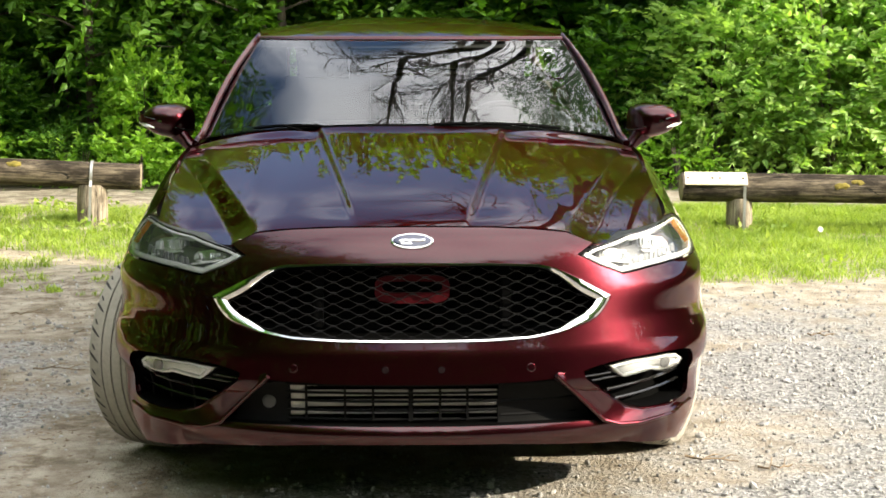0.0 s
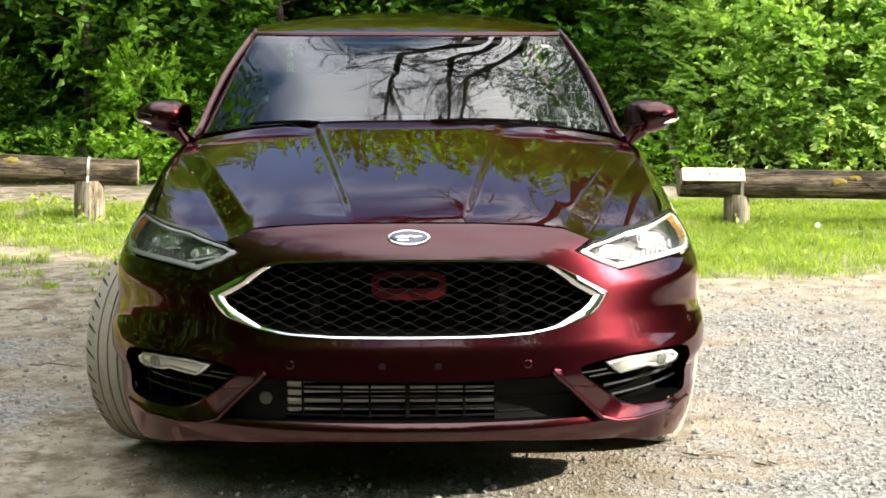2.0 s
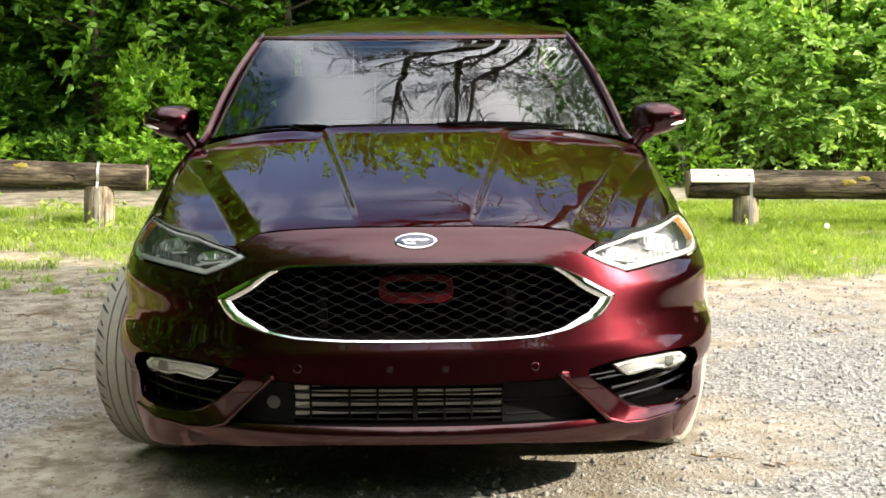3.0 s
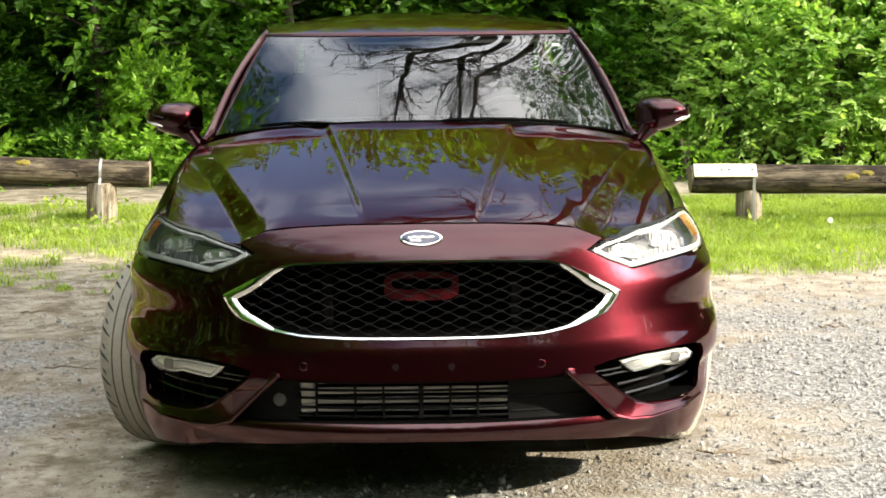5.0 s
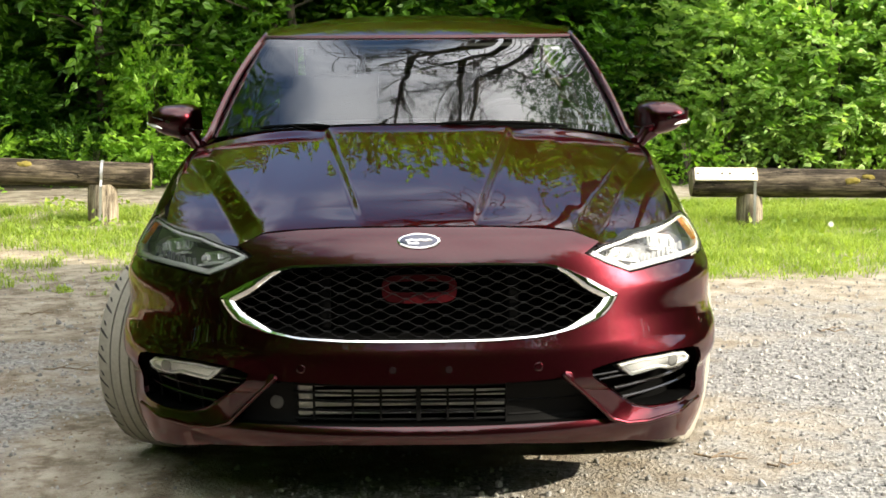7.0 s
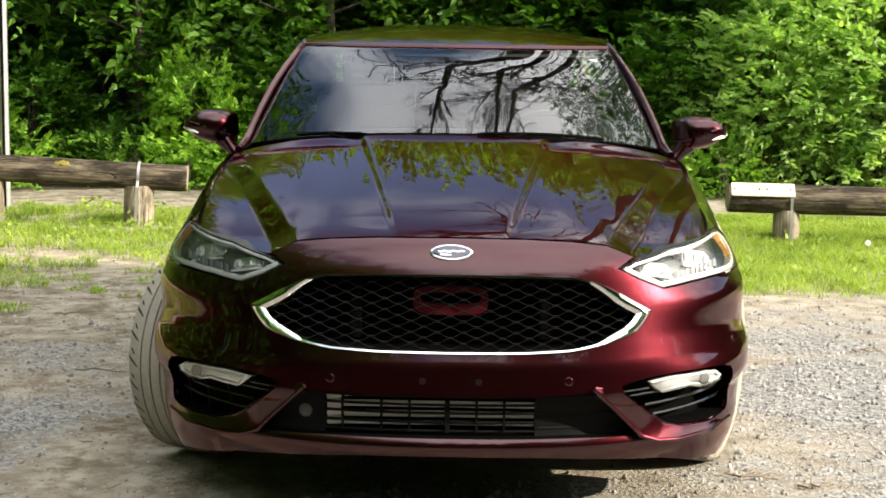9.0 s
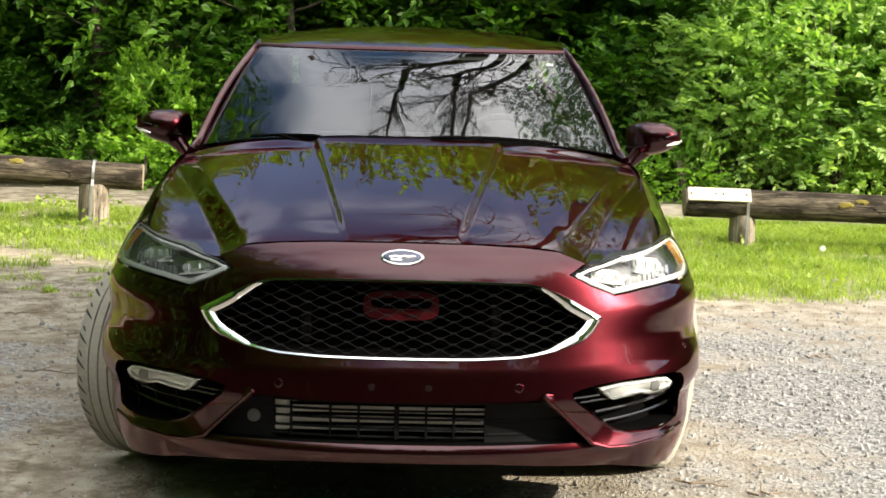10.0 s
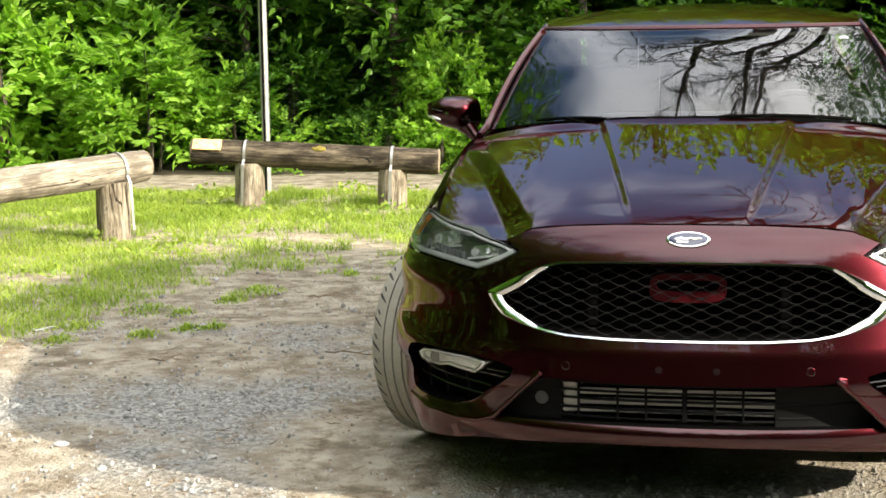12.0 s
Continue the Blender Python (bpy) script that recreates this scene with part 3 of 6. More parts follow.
def both_sides(half):
    """A closed outline from its right half, which runs from top centre to bottom centre."""
    return half + [(-s, z) for s, z in half[::-1] if s > 1e-6]


def flipped(poly):
    return [(-s, z) for s, z in poly]


GRILLE = both_sides(on_front([(0, 0.729), (0.2, 0.727), (0.34, 0.721), (0.375, 0.714), (0.41, 0.702), (0.455, 0.681), (0.50, 0.656), (0.553, 0.627), (0.549, 0.617),
                              (0.527, 0.587), (0.51, 0.571), (0.487, 0.559), (0.417, 0.539), (0.322, 0.525), (0.2, 0.520), (0, 0.519)]))
LOWER = both_sides(on_front([(0, 0.409), (0.2, 0.410), (0.388, 0.415), (0.535, 0.281), (0.33, 0.286), (0, 0.286)]))
FOG = rounded(on_front([(0.455, 0.425), (0.515, 0.443), (0.60, 0.453), (0.70, 0.455), (0.795, 0.446), (0.812, 0.42), (0.820, 0.36), (0.824, 0.302), (0.810, 0.288),
                        (0.74, 0.284), (0.65, 0.292), (0.60, 0.308), (0.54, 0.353)]), 1)
FOG_LAMP = on_front([(0.56, 0.434), (0.632, 0.443), (0.735, 0.441), (0.772, 0.434), (0.79, 0.415), (0.786, 0.391), (0.76, 0.379), (0.715, 0.381), (0.685, 0.398), (0.60, 0.391)])
HEADLIGHT = on_front([(0.462, 0.741), (0.515, 0.761), (0.62, 0.786), (0.747, 0.799)]) + [(0.80, 0.802), (0.90, 0.797), (0.945, 0.775), (0.95, 0.74), (0.90, 0.708), (0.80, 0.693)] + on_front(
    [(0.76, 0.694), (0.685, 0.690), (0.593, 0.680), (0.522, 0.709)])
HOOD_FRONT = on_front([(0, 0.822), (0.2, 0.820), (0.33, 0.813), (0.43, 0.801), (0.508, 0.769), (0.56, 0.776), (0.62, 0.790), (0.747, 0.803)])
HOOD_SIDE = [(0.75, 0.806), (0.90, 0.828), (1.13, 0.879), (1.35, 0.918), (1.62, 0.946), (1.80, 0.958)]
ARCH_Y, ARCH_Z, ARCH_R = 0.98, 0.335, 0.375


def arch(y0, start, stop, n=16):
    out = []
    for i in range(n + 1):
        a = radians(start + (stop - start) * i / n)
        y, z = y0 + ARCH_R * math.cos(a), ARCH_Z + ARCH_R * math.sin(a)
        out.append((s_at_y(y, z), z))
    return out


# the hood: a patch between its front edge, the cowl and the two shut lines
HOOD_X = Soft(Curve((-1, -0.795), (-0.6, -0.50), (0, 0), (0.25, 0.20), (0.45, 0.36), (0.60, 0.50), (0.80, 0.70), (1.0, 0.795), (1.2, 0.86)), 0.12)
COWL_Y = Soft(Curve((-1, 1.52), (-0.6, 1.36), (-0.3, 1.315), (0, 1.30), (0.3, 1.315), (0.6, 1.36), (0.85, 1.42), (1.0, 1.50), (1.2, 1.62)), 0.15)
COWL_Z = Soft(Curve((-1, 0.95), (-0.6, 1.022), (-0.3, 1.043), (0, 1.046), (0.3, 1.043), (0.6, 1.022), (0.8, 0.995), (0.92, 0.972), (1.0, 0.952), (1.2, 0.90)), 0.12)
FRONT_BY_X = Curve(*[(p.x, s) for p, (s, z) in ((skin(*q), q) for q in HOOD_FRONT)], (skin(0.75, 0.806).x, 0.75))
FRONT_Z = Curve(*[(s, z) for s, z in HOOD_FRONT], (0.75, 0.806))
FRONT_SOFT = Soft(Curve(*[(-s, z) for s, z in HOOD_FRONT[:0:-1]], *[(s, z) for s, z in HOOD_FRONT], (0.75, 0.806), (0.9, 0.83)), 0.14)


def step_down(d, run, back):
    """0 before a crisp edge at d = 0, 1 at the foot of its straight slope, and a slow straight return to 0."""
    def even(q, r):
        return 0.5 * (q + math.sqrt(q * q + r * r))
    up, over = even(d, 0.003), even(d - run, 0.006)
    return max(0.0, up / run - over * (1 / run + 1 / (back - run)) + even(d - back, 0.03) / (back - run))


def hood_base(b, a):
    t, sign = abs(b), math.copysign(1.0, b)
    s = min(FRONT_BY_X(HOOD_X(t) * skin(0.75, 0.806).x / 0.795), 0.75)
    f = skin(s, FRONT_Z(s))
    f.z += (FRONT_SOFT(s) - FRONT_Z(s)) * ease(0.0, 0.22, a)
    r = Vector((0.80 * t, COWL_Y(t), COWL_Z(t)))
    k = t ** 4
    p = f.lerp(r, a)
    p.x += 0.012 * k * math.sin(math.pi * a)
    p.z += (1 - k) * 0.024 * (1 - math.exp(-a / 0.16) - a) + k * 0.075 * a * (1 - a)
    x, y = p.x, p.y
    # outside the raised middle the sheet lies lower, along edges that run back and outwards
    rim = 0.172 + 0.146 * (y - 0.35)
    p.z -= 0.010 * ease(0.14, 0.36, y) * step_down(x - rim, 0.019, 0.25)
    # the shoulder crease: a fall outside it, then the low outer facet
    crest = 0.437 + 0.285 * (y - 0.25)
    p.z -= 0.033 * ease(0.14, 0.42, y) * (1 - ease(1.05, 1.44, y)) * step_down(x - crest, 0.058, max(0.80 - crest, 0.12))
    # the rear edge rolls up before the windscreen
    p.z += 0.008 * ease(0.34, 0.6, t) * ease(0.93, 1.0, a)
    return Vector((sign * p.x, p.y, p.z))


def hood_at(b, a):
    return hood_base(b * 0.9945, 0.005 + 0.995 * a)


# the glasshouse: one patch each for windscreen, roof, rear window and boot lid, by half width and height along y
def bow(half, y, dy, z, dz):
    """A cross curve: half width, middle, how far its ends lie back and below."""
    return lambda b: Vector((half * b, y + dy * b * b, z - dz * abs(b) ** 2.4))


SCREEN_LOW, SCREEN_TOP = bow(0.770, 1.335, 0.265, 1.052, 0.062), bow(0.616, 2.0, 0.15, 1.352, -0.004)
ROOF_MID = bow(0.612, 2.62, 0.0, 1.457, 0.05)
ROOF_BACK, DECK_FRONT, DECK_BACK = bow(0.575, 3.62, -0.05, 1.375, 0.03), bow(0.60, 4.28, -0.08, 1.09, 0.02), bow(0.62, 4.78, -0.12, 1.07, 0.03)


def between(low, top, bulge=0.0):
    def at(b, a):
        p = low(b).lerp(top(b), a)
        way = (top(0) - low(0)).normalized()
        out = Vector((0, -way.z, way.y))
        return p + out * bulge * math.sin(math.pi * a) * (1 - 0.5 * b * b)
    return at


SCREEN = between(SCREEN_LOW, SCREEN_TOP, 0.022)


def roof_at(b, a):
    a = a ** 1.8
    p, q, r = SCREEN_TOP(b) + Vector((0, 0, 0.012)), ROOF_MID(b), ROOF_BACK(b)
    h = a - 0.4
    return p * ((a - 0.4) * (a - 1) / 0.4) + q * (a * (a - 1) / -0.24) + r * (a * h / 0.6) - Vector((0, 0, 0.012 * (1 - ease(-0.004, 0.008, a))))


def build_blade(bumper, k):
    """The painted bar that falls from the bumper between the intakes and runs out under the lamp pocket."""
    top = [(0.398, 0.433), (0.455, 0.421), (0.53, 0.361), (0.60, 0.306), (0.66, 0.288), (0.75, 0.281), (0.828, 0.283)]
    low = [(0.389, 0.426), (0.437, 0.377), (0.532, 0.281), (0.580, 0.264), (0.64, 0.258), (0.75, 0.258), (0.832, 0.264)]
    rows = []
    steps = 10
    anchors = [[on_skin(1, x, z) for x, z in line] for line in (top, low)]
    for line in anchors:
        line[1] = line[0].lerp(line[2], 0.45) + Vector((line[1].x - line[0].lerp(line[2], 0.45).x, 0, line[1].z - line[0].lerp(line[2], 0.45).z))
    for i in range(len(top) - 1):
        for j in range(steps + (i == len(top) - 2)):
            t = j / steps
            u, v = anchors[0][i].lerp(anchors[0][i + 1], t), anchors[1][i].lerp(anchors[1][i + 1], t)
            share = (i + t) / (len(top) - 1)
            out = Vector((0.55 * ease(0.45, 1, share), -1, 0)).normalized()
            across = (u - v).normalized()
            fade = 1 - 0.9 * ease(0.8, 1.0, share)
            crown = v + out * 0.018 * fade
            rows.append([v - out * 0.02 - across * 0.002, v + out * 0.008 * fade, v + out * 0.014 * fade, crown - out * 0.0015, crown + across * 0.002, crown + across * 0.005 - out * 0.0006, crown + across * 0.008 - out * 0.0016,
                         v.lerp(u, 0.5) + out * 0.011 * fade, u + out * 0.0065 * fade - across * 0.005, u + out * 0.006 * fade - across * 0.002, u + out * 0.003 * fade, u - out * 0.004, u - out * 0.03 + across * 0.002])
    w = len(rows[0])
    verts = [Vector((k * p.x, p.y, p.z)) for row in rows for p in row]
    faces = [(i * w + j, (i + 1) * w + j, (i + 1) * w + j + 1, i * w + j + 1) for i in range(len(rows) - 1) for j in range(w - 1)]
    if k < 0:
        faces = [f[::-1] for f in faces]
    blade = mesh_part("blade", verts, faces, PAINT, bumper)
    blade.data.set_sharp_from_angle(angle=radians(75))
    bm = bmesh.new()
    tube(bm, [Vector((k * row[4].x, row[4].y, row[4].z)) for row in rows[::2]], 0.0058, 10)
    part("blade_edge", bm, PAINT, blade)


def build_car(root):
    # front bumper cover
    side = on_front([(0.0, 0.236), (0.25, 0.234), (0.45, 0.218), (0.60, 0.198), (0.70, 0.178), (0.77, 0.160)]) + [(s_at_y(0.44, 0.15), 0.150), (s_at_y(0.60, 0.16), 0.160)] + arch(ARCH_Y, 183, 128, 8)
    half = side + [(0.93, 0.705)] + HEADLIGHT[8:] + HEADLIGHT[:1] + HOOD_FRONT[4:5] + HOOD_FRONT[:4][::-1]
    outline = half + [(-s, z) for s, z in half[::-1] if s > 1e-6]
    bumper = panel("front_bumper", outline, PAINT, root, [GRILLE, LOWER, FOG, flipped(FOG)], 0.022)
    for k in (1, -1):
        build_blade(bumper, k)
    # wings, doors and quarters
    for k in (1, -1):
        def put(poly):
            return poly if k > 0 else flipped(poly)
        wing = [(0.95, 0.74), (0.945, 0.775), (0.90, 0.797), (0.80, 0.802)] + HOOD_SIDE + [(1.86, 0.962), (1.86, 0.60), (1.86, 0.21)] + [(s_at_y(ARCH_Y + 0.36, 0.21), 0.21)] + arch(ARCH_Y, -16, 127, 16) + [(0.935, 0.705), (0.945, 0.71)]
        panel("fender", put(wing), PAINT, root, step=0.035, gap=0.003)
        for name, a, b in (("front_door", 1.86, 3.0), ("rear_door", 3.0, 4.02)):
            tops = [(a + (b - a) * i / 6, SHOULDER(a + (b - a) * i / 6) - 0.004) for i in range(7)]
            low = [(b, 0.21), (a, 0.21)] if name == "front_door" else [(b, 0.62), (3.80, 0.60), (3.62, 0.46), (3.53, 0.21), (a, 0.21)]
            door = panel(name, put(tops + low), PAINT, root, step=0.07)
            bm = bmesh.new()
            p = skin(k * (b - 0.16), 0.83)
            box(bm, (p.x + k * 0.022, p.y, p.z), (0.022, 0.20, 0.026), (0, 0, 0), 0.008)
            part("door_handle", bm, PAINT, door)
        rear = [(4.02, SHOULDER(4.02) - 0.004), (4.4, 1.034), (4.75, 1.03), (5.0, 1.03), (5.05, 0.62), (4.85, 0.62), (4.78, 0.60)] + arch(3.83, 40, 135, 10) + [(4.02, 0.64)]
        panel("rear_quarter", put(rear), PAINT, root, step=0.06)
        bm = bmesh.new()
        box(bm, (k * 0.80, 2.40, 0.185), (0.10, 2.1, 0.07), bevel=0.02)
        part("side_sill", bm, PAINT, root)
    tail = [(5.38, 0.25), (4.75, 0.25), (4.66, 0.40), (4.70, 0.60), (5.05, 0.62), (5.38, 0.62)]
    for k in (1, -1):
        poly = tail if k > 0 else flipped(tail)
        panel("rear_bumper", poly, PAINT, root, step=0.07)
        lamp = [(5.05, 0.86), (5.05, 0.98), (5.32, 0.97), (5.32, 0.88)]
        panel("tail_lamp", lamp if k > 0 else flipped(lamp), RED, root, step=0.05, sink=-0.004)
        lid = [(5.0, 0.62), (5.0, 1.03), (5.38, 1.03), (5.38, 0.62)]
        panel("tail_panel", lid if k > 0 else flipped(lid), PAINT, root, step=0.07)
    sheet("hood", hood_at, 420, 120, PAINT, root)
    sheet("roof", roof_at, 36, 64, PAINT, root)
    glass = sheet("windscreen", SCREEN, 36, 28, GLASS, root, "tinted curved windscreen reflecting sky", lip=0.0)
    glass.visible_shadow = False
    # black ceramic borders printed on the inside of the glass, wider in the lower corners
    for k in (1, -1):
        def border(u, v, k=k):
            lo = 0.945 - 0.055 * math.exp(-v / 0.05)
            return SCREEN(k * (lo + (1 - lo) * u), v) + Vector((0, 0.003, -0.005))
        sheet("glass_border", border, 3, 24, DEEP_BLACK, glass, u=(0, 1) if k > 0 else (1, 0), lip=0.0)
    sheet("glass_border", lambda b, a: SCREEN(b * 0.89, a * 0.055) + Vector((0, 0.003, -0.005)), 30, 3, DEEP_BLACK, glass, lip=0.0)
    sheet("tag", lambda u, v: SCREEN(0.83 + 0.05 * u, 0.868 + 0.03 * v) + Vector((0, 0.004, -0.006)), 3, 2, PETAL, glass, "small white tag stuck behind the glass", u=(0, 1), lip=0.0)
    sheet("rear_window", lambda b, a: between(DECK_FRONT, ROOF_BACK, 0.02)(b, a), 20, 14, SIDE_GLASS, root, lip=0.0)
    sheet("boot_lid", lambda b, a: between(DECK_BACK, DECK_FRONT, 0.012)(b, a), 20, 12, PAINT, root)
    for k in (1, -1):
        # pillars, cant rail, side glass
        foot, top = Vector((k * 0.773, 1.60, 1.003)), Vector((k * 0.620, 2.165, 1.366))
        bm = bmesh.new()
        line = [Vector((k * 0.786, 1.50, 0.975))] + [foot.lerp(top, i / 8) + Vector((k * 0.012 * math.sin(math.pi * i / 8), 0, 0.016 * math.sin(math.pi * i / 8))) for i in range(9)]
        line += [Vector((k * (0.622 + 0.012 * math.sin(math.pi * i / 8)), 2.165 + 1.445 * i / 8, 1.366 + 0.040 * math.sin(math.pi * i / 8) - 0.004 * i / 8)) for i in range(1, 9)]
        line += [Vector((k * (0.62 + 0.06 * i / 5), 3.61 + 0.75 * i / 5, 1.362 - 0.29 * i / 5 + 0.02 * math.sin(math.pi * i / 5))) for i in range(1, 6)]
        tube(bm, line, [0.0135 - 0.0015 * min(i, 8) / 8 for i in range(len(line))], 10)
        for v in bm.verts:
            v.co.x -= k * 0.004
        part("roof_pillar", bm, PAINT, root)
        belt = lambda y: Vector((k * 0.80, y, SHOULDER(s_at_y(y, 0.95)) - 0.002))
        rail = lambda y: line[0] if y <= 1.60 else min(line, key=lambda q: abs(q.y - y))
        for name, a, b in (("front_side_window", 1.66, 2.80), ("rear_side_window", 2.84, 4.20)):
            def pane(u, v, a=a, b=b):
                y = a + (b - a) * u
                q = Vector((rail(y).x, y, np.interp(y, [p.y for p in line], [p.z for p in line]))) - Vector((0, 0, 0.02))
                q.x = float(np.interp(y, [p.y for p in line], [p.x for p in line]))
                return belt(y).lerp(q, v)
            sheet(name, pane, 14, 6, SIDE_GLASS, root, u=(0, 1) if k > 0 else (1, 0), lip=0.0)
        bm = bmesh.new()
        tube(bm, [(k * 0.775, 2.82, 1.0), (k * 0.64, 2.80, 1.40)], 0.03, 8)
        part("door_pillar", bm, GLOSS_BLACK, root)
    for k in (1, -1):
        bm = bmesh.new()
        tube(bm, [skin(k * s, z) + Vector((-k * 0.012, 0.004, -0.022)) for s, z in HOOD_FRONT[4:] + HOOD_SIDE], 0.013, 8)
        part("inner_fender", bm, BLACK, root)
    # black cowl between hood and windscreen
    sheet("cowl_panel", lambda b, a: Vector((0.76 * b, COWL_Y(abs(b)) - 0.03 + (0.09 + 0.02 * b * b) * a, COWL_Z(abs(b)) - 0.022 + 0.012 * a)), 30, 4, BLACK, root)
    under = bmesh.new()
    box(under, (0, 2.6, 0.23), (1.20, 3.9, 0.05), bevel=0.01)
    # hidden front box, added to block sun under the nose
    box(under, (0, 0.76, 0.205), (1.46, 0.62, 0.05), bevel=0.01)
    part("underbody", under, BLACK, root)
    return bumper


# ---- the car's fittings ----
def on_skin(k, x, z, sink=0.0):
    s = k * s_at_x(x, z)
    return skin(s, z) - normal_on(skin, s, z) * sink


def disc(name, centre, normal, radius, thick, material, parent, label="", flat=1.0, sides=24, dome=0.3):
    """A round or oval button that stands thick proud of a surface."""
    n = Vector(normal).normalized()
    side = Vector((1, 0, 0)) - n * n.x
    side.normalize()
    up = n.cross(side)
    bm = bmesh.new()
    rings = []
    for share, lift in ((1.0, -0.004), (1.0, thick * 0.6), (0.93, thick), (0.6, thick * (1 + dome * 0.7)), (0.25, thick * (1 + dome))):
        rings.append([bm.verts.new(Vector(centre) + n * lift + radius * share * (math.cos(t) * side + flat * math.sin(t) * up)) for t in (i * 2 * math.pi / sides for i in range(sides))])
    for a, b in zip(rings, rings[1:]):
        for i in range(sides):
            bm.faces.new((a[i], a[(i + 1) % sides], b[(i + 1) % sides], b[i]))
    bm.faces.new(rings[-1])
    return part(name, bm, material, parent, label)


def build_grille(root, bumper):
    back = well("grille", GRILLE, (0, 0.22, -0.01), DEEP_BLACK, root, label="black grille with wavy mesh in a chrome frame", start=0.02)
    band("grille_frame", GRILLE, lambda s, z: 0.0085 + 0.019 * ease(0.20, 0.31, abs(s)), 0.010, CHROME, back, label="polished chrome frame")
    inner = inset(dense(GRILLE, 0.012), lambda s, z: 0.006 + 0.018 * ease(0.20, 0.31, abs(s)))
    for i in range(15):
        zi = 0.5235 + 0.0143 * i
        bm = bmesh.new()
        run = []
        for j in range(-150, 151):
            x = j * 0.004
            z = zi + 0.0063 * math.cos(2 * math.pi * x / 0.0715 + math.pi * i)
            s = s_at_x(x, z)
            if inside(inner, s, z):
                run.append(skin(s, z) + Vector((0, 0.020 + 0.002 * math.cos(4 * math.pi * x / 0.0715), 0)))
        if len(run) > 3:
            rings = tube(bm, run, [0.0010 + 0.0011 * math.cos(2 * math.pi * p.x / 0.0715) ** 8 for p in run], 6)
            for ring, p in zip(rings, run):
                for v in ring:
                    v.co.y += (v.co.y - p.y) * 1.2
            part("mesh_bar", bm, MESH_BLACK, back)
    bm = bmesh.new()
    ring = []
    for i in range(48):
        t = i * 2 * math.pi / 48
        c, s = math.cos(t), math.sin(t)
        ring.append(Vector((0.104 * math.copysign(abs(c) ** 0.5, c), 0.155, 0.648 + 0.040 * math.copysign(abs(s) ** 0.6, s))))
    for a, b in zip(ring, ring[1:] + ring[:1]):
        a2, b2 = Vector((a.x * 0.80, a.y, 0.654 + (a.z - 0.648) * 0.40)), Vector((b.x * 0.80, b.y, 0.654 + (b.z - 0.648) * 0.40))
        bm.faces.new([bm.verts.new(v) for v in (a, b, b2, a2)])
    bmesh.ops.remove_doubles(bm, verts=bm.verts, dist=0.0004)
    bmesh.ops.solidify(bm, geom=bm.faces, thickness=0.012)
    part("emblem_mount", bm, RED, back, "red rounded ring behind the mesh")
    for x in (-0.26, 0.26):
        bm = bmesh.new()
        box(bm, (x, 0.165, 0.63), (0.028, 0.02, 0.18), bevel=0.004)
        part("support", bm, DEEP_BLACK, back)


def build_lower_grille(root):
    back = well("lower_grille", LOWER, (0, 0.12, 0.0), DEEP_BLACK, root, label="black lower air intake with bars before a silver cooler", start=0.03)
    bm = bmesh.new()
    for z, h in ((0.392, 0.016), (0.364, 0.017), (0.336, 0.017), (0.311, 0.012)):
        box(bm, (-0.045, 0.128, z), (0.60, 0.012, h), bevel=0.003)
    box(bm, (-0.322, 0.140, 0.352), (0.05, 0.02, 0.106), bevel=0.008)
    part("cooler", bm, FIN, back, "ribbed aluminium cooler")
    for z in (0.402, 0.378, 0.350, 0.323, 0.298):
        bm = bmesh.new()
        pts = [on_skin(math.copysign(1, x), abs(x), z) + Vector((0, 0.034, 0)) for x in (-0.345, -0.25, -0.15, -0.05, 0.05, 0.15, 0.232)]
        tube(bm, pts, 0.0042, 6)
        part("cross_bar", bm, BLACK, back)
    for x in (-0.292, -0.185, -0.108, -0.005, 0.075, 0.150):
        bm = bmesh.new()
        y = on_skin(1, abs(x), 0.35).y
        box(bm, (x, y + 0.038, 0.349), (0.007 if x != -0.005 else 0.014, 0.012, 0.112), bevel=0.002)
        part("upright_bar", bm, BLACK, back)
    # closed ends: a smooth plate with a cap, and a ribbed one
    for k, a, b in ((-1, 0.345, 0.52), (1, 0.238, 0.52)):
        poly = [(s_at_x(x, z), z) for x, z in ((a, 0.412), (0.388, 0.412), (0.525, 0.286), (a, 0.289))]
        if k < 0:
            poly = flipped(poly)
        panel("end_plate", poly, BLACK, back, step=0.03, sink=0.038, gap=0.001)
        if k > 0:
            for z in (0.375, 0.338, 0.305):
                bm = bmesh.new()
                tube(bm, [on_skin(1, x, z, 0.037) for x in (a + 0.01, 0.32, 0.41 if z > 0.36 else 0.47)], 0.005, 6)
                part("rib", bm, BLACK, back)
    p = on_skin(-1, 0.407, 0.334, 0.038)
    disc("cap", p, (-0.15, -1, 0), 0.019, 0.006, GREY_PLASTIC, back, "round grey cap")


